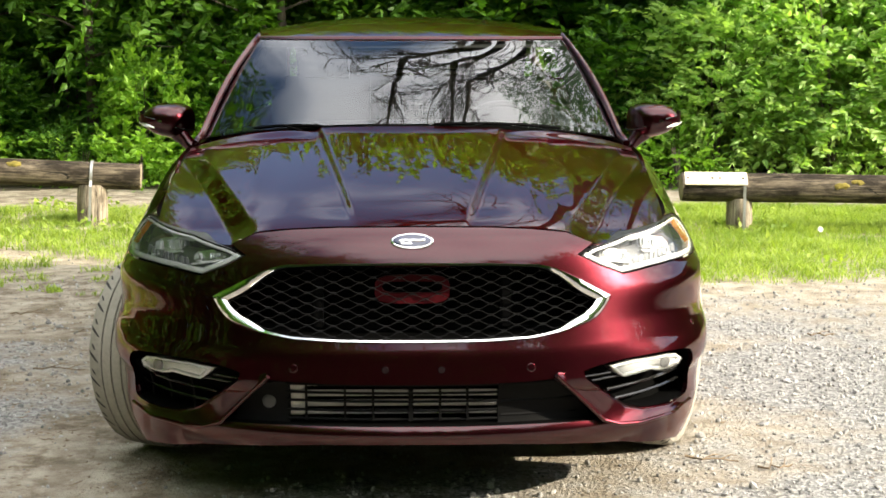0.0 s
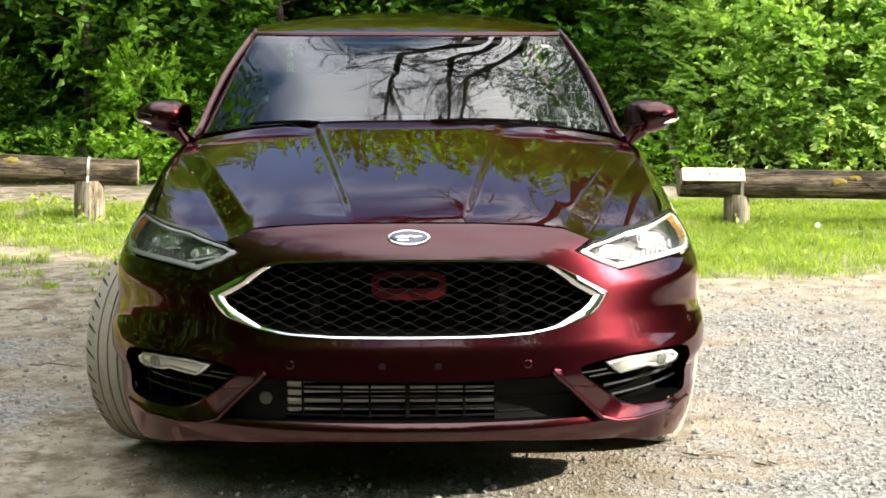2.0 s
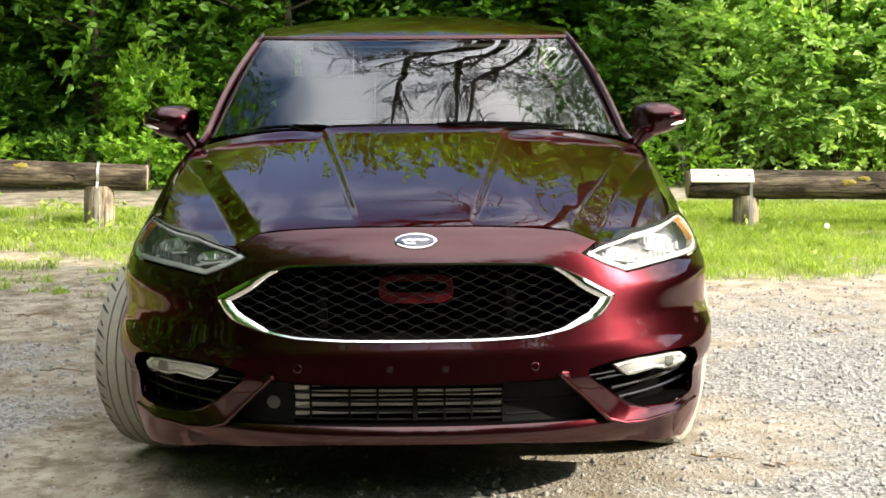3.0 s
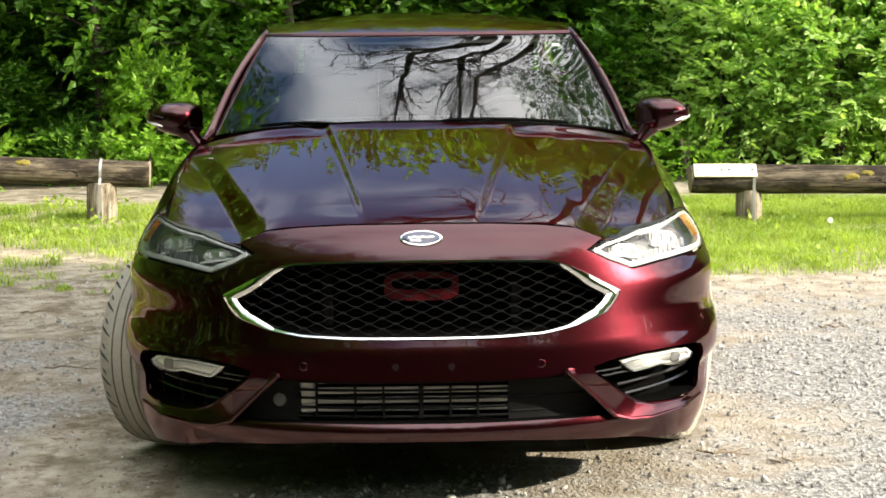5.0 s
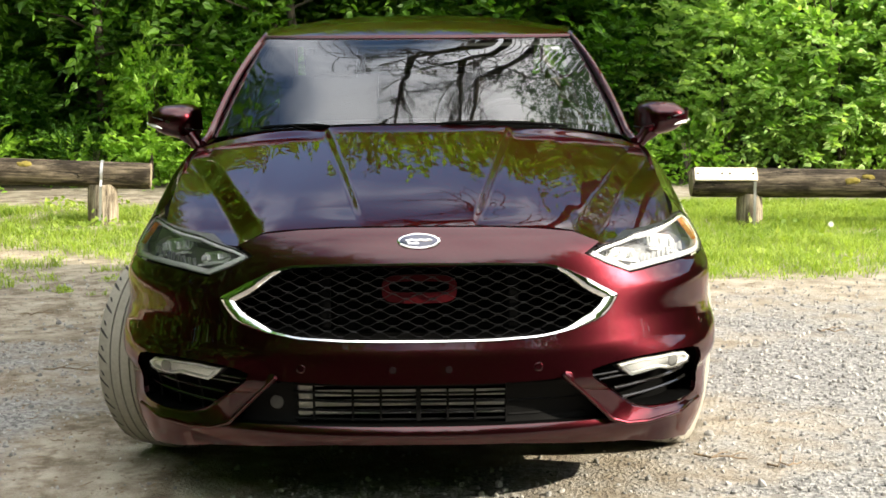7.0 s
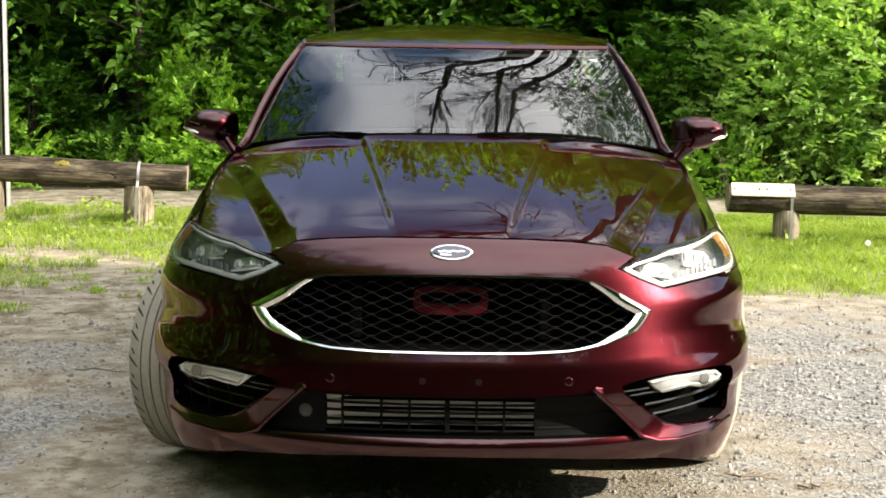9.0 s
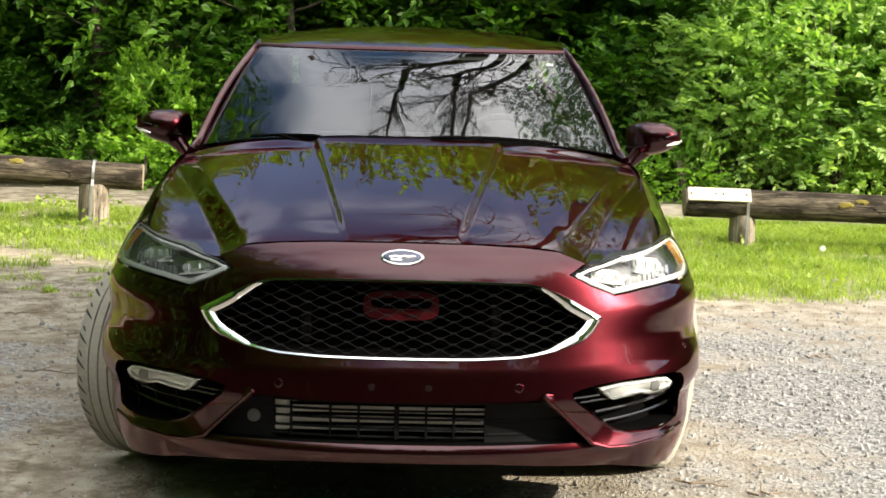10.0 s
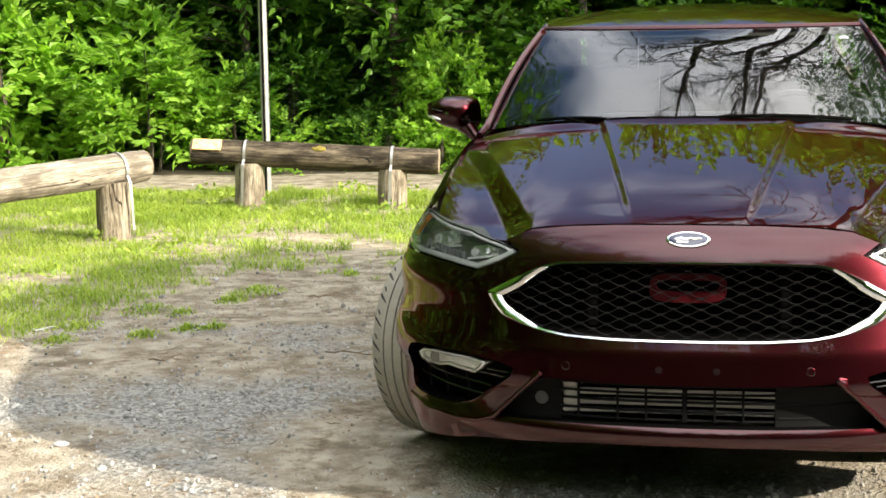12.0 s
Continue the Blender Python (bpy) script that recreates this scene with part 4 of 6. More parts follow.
def build_fog(root, k):
    poly = FOG if k > 0 else flipped(FOG)
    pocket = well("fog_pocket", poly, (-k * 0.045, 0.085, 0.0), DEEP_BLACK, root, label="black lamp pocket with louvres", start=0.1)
    lamp_poly = FOG_LAMP if k > 0 else flipped(FOG_LAMP)
    lamp = panel("fog_lamp", lamp_poly, LAMP_METAL, pocket, step=0.012, sink=0.030, gap=0.002, lip=0.03, label="clear lamp over a bright reflector")
    band("lamp_rim", lamp_poly, 0.010, 0.006, LIGHT_GUIDE, lamp, sink=0.026)
    panel("lamp_lens", inset(lamp_poly, 0.002), LENS, lamp, step=0.02, sink=0.014, lip=0.0)
    p = on_skin(k, 0.735, 0.412, 0.029)
    disc("bulb_eye", p, (k * 0.5, -1, 0), 0.017, 0.006, LAMP_GREY, lamp)
    for z, a, b in ((0.356, 0.56, 0.835), (0.328, 0.585, 0.838), (0.378, 0.535, 0.60), (0.396, 0.51, 0.575), (0.412, 0.49, 0.565)):
        bm = bmesh.new()
        pts = [on_skin(k, a + (b - a) * i / 6, z + 0.012 * (i / 6 - 0.5) * (1 if b > 0.7 else 0.3), 0.030) for i in range(7)]
        tube(bm, pts, 0.0048 if b > 0.7 else 0.0026, 6)
        part("louvre", bm, GLOSS_BLACK, pocket)
    if k < 0:
        for x in (0.64, 0.72, 0.79):
            bm = bmesh.new()
            tube(bm, [on_skin(k, x, z, 0.034) for z in (0.30, 0.335, 0.37)], 0.003, 5)
            part("louvre", bm, BLACK, pocket)


def build_headlight(root, k):
    poly = HEADLIGHT if k > 0 else flipped(HEADLIGHT)
    lamp = well("headlight", inset(poly, 0.003), (-k * 0.045, 0.085, 0.0), LAMP_DARK, root, label="clear swept headlight with two silver lamp units", start=0.02)
    lens = panel("lens", poly, LENS, lamp, step=0.02, gap=0.003, lip=0.0)
    low = lambda s, z: 0.014 if z < 0.745 else 0.0065
    band("light_guide", inset(dense(poly, 0.012), 0.005), low, 0.004, LIGHT_GUIDE, lamp, sink=0.008, label="pale light guide round the edge")
    tray = inset(dense(poly, 0.012), 0.014)
    panel("reflector", tray, LAMP_SATIN, lamp, step=0.02, sink=0.055, gap=0.0, lip=0.0, label="satin silver reflector bowl")
    for x, z, w, h, cells in ((0.735, 0.764, 0.125, 0.046, 3), (0.592, 0.746, 0.110, 0.034, 3)):
        c = on_skin(k, x, z, 0.040)
        turn = -k * (38 if x > 0.7 else 26)
        m = pose(c.x, c.y, c.z, -14, k * 9, -turn)
        unit_bm = bmesh.new()
        box(unit_bm, (0, 0.012, 0), (w, 0.03, h), bevel=0.008)
        unit = part("lamp_unit", unit_bm, LAMP_METAL, lamp, "silver lamp unit")
        unit.matrix_local = m
        for i in range(cells):
            cx = (i - (cells - 1) / 2) * w / cells
            cell = bmesh.new()
            box(cell, (cx, -0.006, -0.002), (w / cells * 0.78, 0.014, h * 0.72), bevel=0.006)
            part("cell", cell, LAMP_METAL if i == 1 else LIGHT_GUIDE, unit)
            eye = bmesh.new()
            bmesh.ops.create_uvsphere(eye, u_segments=14, v_segments=8, radius=h * 0.26, matrix=pose(cx, -0.012, 0) @ Matrix.Diagonal((1, 0.5, 1, 1)))
            part("eye", eye, LENS, unit)
        brow = bmesh.new()
        box(brow, (0, -0.004, -h * 0.62), (w * 1.04, 0.03, 0.006), bevel=0.002)
        part("brow", brow, LIGHT_GUIDE, unit)
    for i in range(9):
        bm = bmesh.new()
        x = 0.66 + 0.018 * i
        a, b = on_skin(k, x, 0.706 + 0.0016 * i, 0.030), on_skin(k, x + 0.004, 0.728 + 0.0016 * i, 0.030)
        tube(bm, [a, b], 0.0065, 6)
        # bright flutes for the sunlit lamp, grey ones to colour in the other's shade
        part("flute", bm, LAMP_METAL if k > 0 else LAMP_GREY, lamp)
    strip = [(0.862, 0.790), (0.892, 0.780), (0.902, 0.745), (0.880, 0.722), (0.858, 0.735), (0.848, 0.770)]
    panel("side_marker", strip if k > 0 else flipped(strip), AMBER, lamp, step=0.012, sink=0.006, gap=0, label="amber side marker")


def lathe(bm, profile, sides, axis_x=True):
    rings = []
    for i in range(sides):
        t = i * 2 * math.pi / sides
        rings.append([bm.verts.new((x, r * math.cos(t), r * math.sin(t))) for x, r in profile])
    for i in range(sides):
        a, b = rings[i], rings[(i + 1) % sides]
        for j in range(len(profile) - 1):
            bm.faces.new((a[j], a[j + 1], b[j + 1], b[j]))


def build_wheel(root, k, y, steer):
    wheel = new("wheel")
    wheel.empty_display_size = 0.1
    wheel.parent = root
    wheel.matrix_local = pose(k * 0.795, y, 0.334, 0, 0, steer)
    wheel["label"] = "road wheel with a dusty low-profile tyre"
    R, H = 0.334, 0.118
    half = [(0.0, R - 0.0005), (0.015, R - 0.0008), (0.0155, R - 0.008), (0.0205, R - 0.008), (0.021, R - 0.001), (0.051, R - 0.0022), (0.0515, R - 0.008), (0.0565, R - 0.008),
            (0.057, R - 0.0027), (0.080, R - 0.0048), (0.098, R - 0.009), (0.108, R - 0.018), (0.116, R - 0.04), (H, R - 0.062), (0.114, R - 0.082), (0.106, R - 0.095)]
    profile = [(-x, r) for x, r in half[::-1]] + half[1:]
    bm = bmesh.new()
    lathe(bm, profile, 96)
    part("tyre", bm, RUBBER, wheel, "dusty tyre with slanted tread cuts", 28)
    bm = bmesh.new()
    for x in (-0.054, -0.018, 0.018, 0.054):
        lathe(bm, [(x - 0.0028, R - 0.0065), (x + 0.0028, R - 0.0065)], 72)
    # slanted cuts are strips on the surface, coloured dark like shaded slots
    for i in range(26):
        t = i * 2 * math.pi / 26
        for x0, x1, dt in ((0.066, 0.114, -0.13), (0.078, 0.093, -0.05), (-0.066, -0.114, -0.13), (-0.078, -0.093, -0.05)):
            row = []
            for q in range(13):
                u = q / 12
                x = x0 + (x1 - x0) * u
                r = R + float(np.interp(abs(x), [0.057, 0.080, 0.098, 0.108, 0.116], [-0.0027, -0.0048, -0.009, -0.018, -0.04]))
                a = t + dt * u + (0.12 if abs(dt) < 0.1 else 0.0)
                for da in (-0.017 * math.sin(math.pi * (0.12 + 0.76 * u)), 0.017 * math.sin(math.pi * (0.12 + 0.76 * u))):
                    row.append(bm.verts.new((x, (r + 0.0012) * math.cos(a + da), (r + 0.0012) * math.sin(a + da))))
            for q in range(12):
                bm.faces.new((row[2 * q], row[2 * q + 1], row[2 * q + 3], row[2 * q + 2]))
    part("tread", bm, GROOVE, wheel, "dark groove floors and surface strips coloured as shaded tread cuts")
    bm = bmesh.new()
    lathe(bm, [(-0.10, 0.245), (-0.105, 0.236), (-0.09, 0.225), (0.09, 0.225), (0.105, 0.236), (0.10, 0.245)], 64)
    part("rim", bm, ALLOY, wheel, "dark alloy rim")
    for i in range(10):
        bm = bmesh.new()
        a = i * 2 * math.pi / 10
        c, s = math.cos(a), math.sin(a)
        tube(bm, [(k * 0.075, 0.04 * c, 0.04 * s), (k * 0.085, 0.14 * c, 0.14 * s), (k * 0.082, 0.232 * c, 0.232 * s)], [0.022, 0.014, 0.012], 8)
        part("spoke", bm, ALLOY, wheel)
    bm = bmesh.new()
    tube(bm, [(k * 0.03, 0, 0), (k * 0.09, 0, 0), (k * 0.096, 0, 0)], [0.06, 0.055, 0.045], 18)
    part("hub", bm, ALLOY, wheel)


def build_mirror(root, k):
    base = new("door_mirror")
    base.empty_display_size = 0.05
    base.parent = root
    base.matrix_local = pose(k * 0.945, 1.84, 1.045, 0, 0, k * 6)
    base["label"] = "burgundy door mirror with a clear signal strip"

    def shell(t, p, grow=1.0):
        """t round the front outline, p from its middle (0) to the rear rim (1)."""
        c, s = math.cos(t), math.sin(t)
        x = 0.100 * math.copysign(abs(c) ** 0.72, c)
        up = 0.064 if s > 0 else 0.066
        z = up * math.copysign(abs(s) ** 0.8, s)
        x, z = x * grow, z * grow
        z += (-0.16 * x - 0.9 * max(x - 0.03, 0) ** 1.5) * (1 if z > 0 else -0.75) + 0.012 * x / 0.1
        w = math.sin(p * math.pi / 2) ** 0.72
        return Vector((k * x * w, -0.075 * math.cos(p * math.pi / 2) + 0.07 * p ** 4, z * w))
    for name, lo, hi, material, grow in (("upper_shell", -0.12, math.pi + 0.12, PAINT, 1.0), ("lower_shell", math.pi + 0.12, 2 * math.pi - 0.12, PAINT, 0.985)):
        bm = bmesh.new()
        grid = [[bm.verts.new(shell(lo + (hi - lo) * i / 30, 0.02 + 0.98 * j / 14, grow)) for i in range(31)] for j in range(15)]
        for a, b in zip(grid, grid[1:]):
            for i in range(30):
                bm.faces.new((a[i], a[i + 1], b[i + 1], b[i]))
        part(name, bm, material, base, "", 60)
    bm = bmesh.new()
    strip = []
    for x, z in ((0.022, -0.026), (0.04, -0.021), (0.058, -0.016), (0.075, -0.012), (0.088, -0.010), (0.096, -0.009)):
        t, q = min(((t, q) for t in np.linspace(-1.5, 0.2, 40) for q in np.linspace(0.05, 1, 40)), key=lambda g: (abs(shell(*g).x) - x) ** 2 + (shell(*g).z - z) ** 2)
        strip.append(shell(t, q) + Vector((0, -0.003, 0)))
    tube(bm, strip, [0.002, 0.005, 0.007, 0.0085, 0.009, 0.006], 8)
    part("signal_strip", bm, LIGHT_GUIDE, base, "clear signal lamp strip")
    bm = bmesh.new()
    tube(bm, [shell(math.pi + 0.12, p) + Vector((0, 0, -0.003)) for p in (0.3, 0.6, 1.0)] , 0.004, 6)
    part("shell_gap", bm, GLOSS_BLACK, base)
    bm = bmesh.new()
    tube(bm, [shell(-0.1, p) + Vector((0, 0, 0.002)) for p in (0.05, 0.3, 0.6, 0.8)], 0.003, 6)
    part("shell_gap", bm, GLOSS_BLACK, base)
    bm = bmesh.new()
    bm.faces.new([bm.verts.new(Vector((k * 0.090 * math.cos(t), 0.062, 0.052 * math.sin(t)))) for t in (i * 2 * math.pi / 24 for i in range(24))])
    bmesh.ops.solidify(bm, geom=bm.faces, thickness=0.006)
    part("mirror_glass", bm, CHROME, base)
    bm = bmesh.new()
    tube(bm, [(-k * 0.055, -0.012, -0.045), (-k * 0.085, -0.015, -0.075), (-k * 0.115, -0.02, -0.105), (-k * 0.125, -0.02, -0.13)], [0.036, 0.026, 0.024, 0.034], 12)
    part("arm", bm, PAINT, base)


def build_wiper(root, b0, b1, a0, a1, pivot):
    bm = bmesh.new()
    pts = []
    for i in range(13):
        u = i / 12
        b, a = b0 + (b1 - b0) * u, a0 + (a1 - a0) * u
        pts.append(SCREEN(b, a) + Vector((0, -0.010, 0.010 + 0.003 * math.sin(math.pi * u))))
    tube(bm, pts, [0.004] + [0.0065] * 11 + [0.004], 6)
    blade = part("wiper", bm, DEEP_BLACK, root, "black wiper blade resting on the glass")
    bm = bmesh.new()
    foot = pts[11 if pivot < 0 else 1] + Vector((0, -0.03, -0.035))
    mid = pts[5] + Vector((0, -0.010, 0.004))
    tube(bm, [foot, foot.lerp(mid, 0.5), mid], [0.008, 0.006, 0.004], 8)
    part("wiper_arm", bm, DEEP_BLACK, blade)


def build_badge(root):
    s, z = 0.0, 0.785
    p, n = skin(s, z), normal_on(skin, s, z)
    ring = disc("badge", p, n, 0.0585, 0.006, CHROME, root, "oval blue badge with a chrome rim", 0.40, 40, 0.0)
    disc("badge_field", p + n * 0.0035, n, 0.0525, 0.004, BADGE_BLUE, ring, "dark blue field", 0.37, 40, 0.15)
    up = n.cross(Vector((-1, 0, 0)))
    bm = bmesh.new()
    pts = [p + n * 0.0085 + Vector((0.072 * (i / 12 - 0.5), 0, 0)) + up * (0.0012 * math.sin(i * 1.6)) for i in range(13)]
    tube(bm, pts, [0.002] + [0.0032] * 11 + [0.002], 6)
    tube(bm, [p + n * 0.0085 + Vector((-0.03, 0, 0)) + up * 0.009, p + n * 0.0085 + Vector((0.0, 0, 0)) + up * 0.010], 0.0022, 6)
    part("badge_mark", bm, CHROME, ring, "plain silver mark")


def build_cabin(root):
    bm = bmesh.new()
    grid = []
    for j in range(9):
        a = j / 8
        row = []
        for i in range(21):
            b = -1 + 2 * i / 20
            hump = 0.03 * bell(b, 0.5, 0.25) * bell(a, 0.9, 0.3)
            row.append(bm.verts.new((0.70 * b, 1.43 + 0.15 * b * b + 0.60 * a, 1.005 - 0.03 * b * b - 0.05 * a * a + hump)))
        grid.append(row)
    for p, q in zip(grid, grid[1:]):
        for i in range(20):
            bm.faces.new((p[i], p[i + 1], q[i + 1], q[i]))
    for i in range(20):
        lo = [bm.verts.new(v.co + Vector((0, 0.06, -0.35))) for v in (grid[-1][i], grid[-1][i + 1])]
        bm.faces.new((grid[-1][i], grid[-1][i + 1], lo[1], lo[0]))
    part("dashboard", bm, DASH, root, "dark dashboard under the windscreen")
    for x in (-0.37, 0.37):
        bm = bmesh.new()
        box(bm, (x, 2.72, 0.90), (0.50, 0.14, 0.62), (-14, 0, 0), 0.06)
        box(bm, (x, 2.45, 0.56), (0.50, 0.52, 0.16), (6, 0, 0), 0.06)
        seat = part("front_seat", bm, SEAT, root)
        bm = bmesh.new()
        box(bm, (x, 2.80, 1.24), (0.26, 0.09, 0.17), (-8, 0, 0), 0.035)
        part("headrest", bm, SEAT, seat)
    bm = bmesh.new()
    box(bm, (0, 3.62, 0.92), (1.22, 0.16, 0.56), (-20, 0, 0), 0.05)
    part("rear_seat", bm, SEAT, root)
    bm = bmesh.new()
    ring = [Vector((0.37 + 0.185 * math.cos(t), 2.13 + 0.07 * math.sin(t), 0.93 + 0.17 * math.sin(t))) for t in (i * 2 * math.pi / 28 for i in range(29))]
    tube(bm, ring, 0.014, 8, caps=False)
    part("steering_wheel", bm, DASH, root)
    bm = bmesh.new()
    box(bm, (0, 1.98, 1.285), (0.24, 0.03, 0.065), bevel=0.012)
    part("rear_view_mirror", bm, BLACK, root)
    bm = bmesh.new()
    box(bm, (0, 2.8, 0.30), (1.40, 3.2, 0.06), bevel=0.01)
    box(bm, (0, 1.55, 0.62), (1.35, 0.05, 0.62), bevel=0.01)
    box(bm, (0, 4.0, 0.75), (1.30, 0.05, 0.8), bevel=0.01)
    part("cabin_floor", bm, BLACK, root)
    bm = bmesh.new()
    grid = [[bm.verts.new(roof_at(-0.97 + 1.94 * i / 12, 0.02 + 0.96 * j / 12) - Vector((0, 0, 0.035))) for i in range(13)] for j in range(13)]
    for p, q in zip(grid, grid[1:]):
        for i in range(12):
            bm.faces.new((p[i], p[i + 1], q[i + 1], q[i]))
    part("headlining", bm, SEAT, root)


def fit_out(root, bumper):
    build_grille(root, bumper)
    build_lower_grille(root)
    for k in (1, -1):
        build_fog(root, k)
        build_headlight(root, k)
        build_mirror(root, k)
        build_wheel(root, k, 0.98, -23)
        build_wheel(root, k, 3.83, 0)
        p = on_skin(k, 0.83, 0.508)
        disc("parking_sensor", p, normal_on(skin, k * s_at_x(0.83, 0.508), 0.508), 0.011, 0.0015, PAINT, bumper)
        # dark liners that close the wheel arches
        for y in (0.98, 3.83):
            bm = bmesh.new()
            grid = []
            for i in range(17):
                t = math.pi * i / 16
                grid.append([bm.verts.new((k * x, y + 0.395 * math.cos(t), 0.33 + 0.395 * math.sin(t))) for x in (0.50, 0.86)])
            for a, b in zip(grid, grid[1:]):
                bm.faces.new((a[0], a[1], b[1], b[0]))
            bm.faces.new([g[0] for g in grid])
            part("arch_liner", bm, BLACK, root)
    for x, r, m in ((-0.073, 0.0095, SENSOR), (0.078, 0.0095, SENSOR), (0.322, 0.012, PAINT), (-0.322, 0.012, PAINT)):
        k = math.copysign(1, x)
        disc("parking_sensor", on_skin(k, abs(x), 0.449), normal_on(skin, k * s_at_x(abs(x), 0.449), 0.449), r, 0.0012, m, bumper, dome=0.0)
    build_wiper(root, -0.735, -0.40, -0.002, -0.03, -0.42)
    build_wiper(root, 0.10, 0.69, -0.027, -0.010, 0.12)
    build_badge(root)
    build_cabin(root)
    # engine bay wall behind the lamps and the grille
    bm = bmesh.new()
    box(bm, (0, 0.42, 0.52), (1.1, 0.04, 0.50), bevel=0.01)
    box(bm, (0, 0.85, 0.70), (1.0, 0.9, 0.30), bevel=0.05)
    part("engine_bay", bm, BLACK, root)


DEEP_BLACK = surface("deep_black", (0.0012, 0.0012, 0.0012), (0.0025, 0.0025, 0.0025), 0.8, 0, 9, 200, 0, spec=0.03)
SENSOR = surface("sensor_face", (0.005, 0.0025, 0.003), (0.008, 0.0035, 0.004), 0.7, 0, 9, 200, 0, spec=0.05)
MESH_BLACK = surface("grille_black", (0.004, 0.004, 0.0045), (0.008, 0.008, 0.008), 0.4, 0.0, 9, 200, 0, spec=0.12)
GREY_PLASTIC = surface("grey_plastic", (0.03, 0.03, 0.03), (0.055, 0.055, 0.055), 0.5, 0, 9, 200, 0.1)


# ---- ground ----
def grass_share(x, y):
    """How grassy the ground is: 0 on the gravel, 1 in the verge."""
    w = 0.35 * noise.noise(Vector((x * 0.9, y * 0.9, 3.0))) + 0.16 * noise.noise(Vector((x * 3.1, y * 3.1, 7.0)))
    edge = np.interp(x, [-7, -4.2, -3.1, -2.6, -1.9, 0, 1.6, 2.8, 7], [0.2, 0.9, 2.3, 4.4, 5.0, 4.9, 4.45, 4.85, 5.4])
    near = ease(-0.25, 0.35, y - edge + w)
    path = np.interp(x, [-9, -4, 0, 4, 9], [8.1, 8.75, 9.1, 8.75, 8.3])
    return near * (1 - ease(-0.2, 0.2, y - path + 0.6 * w)), path


def stony(x, y):
    """How much loose stone lies on the sand: a grey drift beside the front wheel, more on the open side."""
    q = 0.34 + 0.55 * noise.noise(Vector((x * 0.8, y * 1.3, 11))) + 0.30 * noise.noise(Vector((x * 2.6, y * 4.2, 17))) + 0.24 * ease(0.3, 1.4, x)
    q += 0.55 * bell(x, -1.72, 0.50) * bell(y, 1.40, 0.50) - 0.7 * bell(x, -1.0, 0.26) * bell(y, 0.9, 0.6)
    return q - 0.45 * ease(3.2, 4.3, y) - 0.25 * ease(-1.2, -2.4, x) * ease(1.6, 2.3, y)


def ground_height(x, y):
    h = 0.02 * noise.noise(Vector((x * 0.5, y * 0.5, 0))) + 0.006 * noise.noise(Vector((x * 2.5, y * 2.5, 4)))
    return h * (1 - 0.6 * bell(x, 0, 1.5) * bell(y, 2.4, 2.6)) - 0.004


def build_ground():
    xs = sorted({*np.round(np.arange(-8, 8.01, 0.11), 3).tolist(), *[-400, -150, -60, -30, -18, -12, 12, 18, 30, 60, 150, 400]})
    ys = sorted({*np.round(np.arange(-6, 14.01, 0.11), 3).tolist(), *[-400, -150, -60, -30, -15, -9, 18, 25, 35, 60, 150, 400]})
    verts = [(x, y, ground_height(x, y) if abs(x) < 9 and -7 < y < 15 else -0.004) for y in ys for x in xs]
    w = len(xs)
    faces = [(j * w + i, j * w + i + 1, (j + 1) * w + i + 1, (j + 1) * w + i) for j in range(len(ys) - 1) for i in range(w - 1)]
    ob = mesh_part("ground", verts, faces, GRAVEL)
    ob.data.materials.append(SOIL)
    loose = ob.data.attributes.new("loose", "FLOAT", "POINT")
    loose.data.foreach_set("value", [stony(x, y) if abs(x) < 12 and -7 < y < 15 else 0.4 for x, y, z in verts])
    cover = ob.data.attributes.new("cover", "FLOAT", "POINT")
    cover.data.foreach_set("value", [grass_share(x, y)[0] if abs(x) < 12 and -7 < y < 15 else 1.0 if y > 0 or x > 9 else 0.0 for x, y, z in verts])
    for f in ob.data.polygons:
        f.material_index = 1 if f.center.y > grass_share(f.center.x, f.center.y)[1] + 2.0 or abs(f.center.x) > 14 else 0
    tagged(ob, "dusty gravel ground with sandy patches and a grass verge", "ground", kind="structure")


build_ground()


def scatter(count, area_of, seed):
    r = random.Random(seed)
    x0, x1, y0, y1 = area_of
    for _ in range(count):
        yield r.uniform(x0, x1), r.uniform(y0, y1), r


def build_pebbles():
    ico = bmesh.new()
    bmesh.ops.create_icosphere(ico, subdivisions=1, radius=1.0)
    base = np.array([v.co[:] for v in ico.verts])
    tri = np.array([[v.index for v in f.verts] for f in ico.faces])
    ico.free()
    vs, fs, n = [], [], 0
    for x, y, r in list(scatter(62000, (-4.0, 4.2, 0.0, 5.6), 5)) + list(scatter(3500, (-6, 6, 8.6, 10.6), 6)):
        if grass_share(x, y)[0] > 0.5 and r.random() > 0.3:
            continue
        if r.random() > 0.06 + 0.85 * max(stony(x, y), 0.0) ** 1.3:
            continue
        size = 0.004 + 0.0085 * r.random() ** 3 + (0.010 if r.random() < 0.012 else 0)
        turn = np.array(Euler((r.random() * 6, r.random() * 6, r.random() * 6)).to_matrix())
        shape = base * (1 + 0.35 * (np.array([r.random() for _ in range(12)])[:, None] - 0.5)) * (1, r.uniform(0.6, 1), r.uniform(0.45, 0.8))
        vs.append(shape @ turn.T * size + (x, y, ground_height(x, y) + size * 0.25))
        fs.append(tri + n)
        n += len(base)
    ob = mesh_part("gravel_stones", np.concatenate(vs).tolist(), np.concatenate(fs).tolist(), PEBBLE, smooth=False)
    tagged(ob, "loose grey and tan gravel stones lying on the ground", "gravel", kind="stuff")


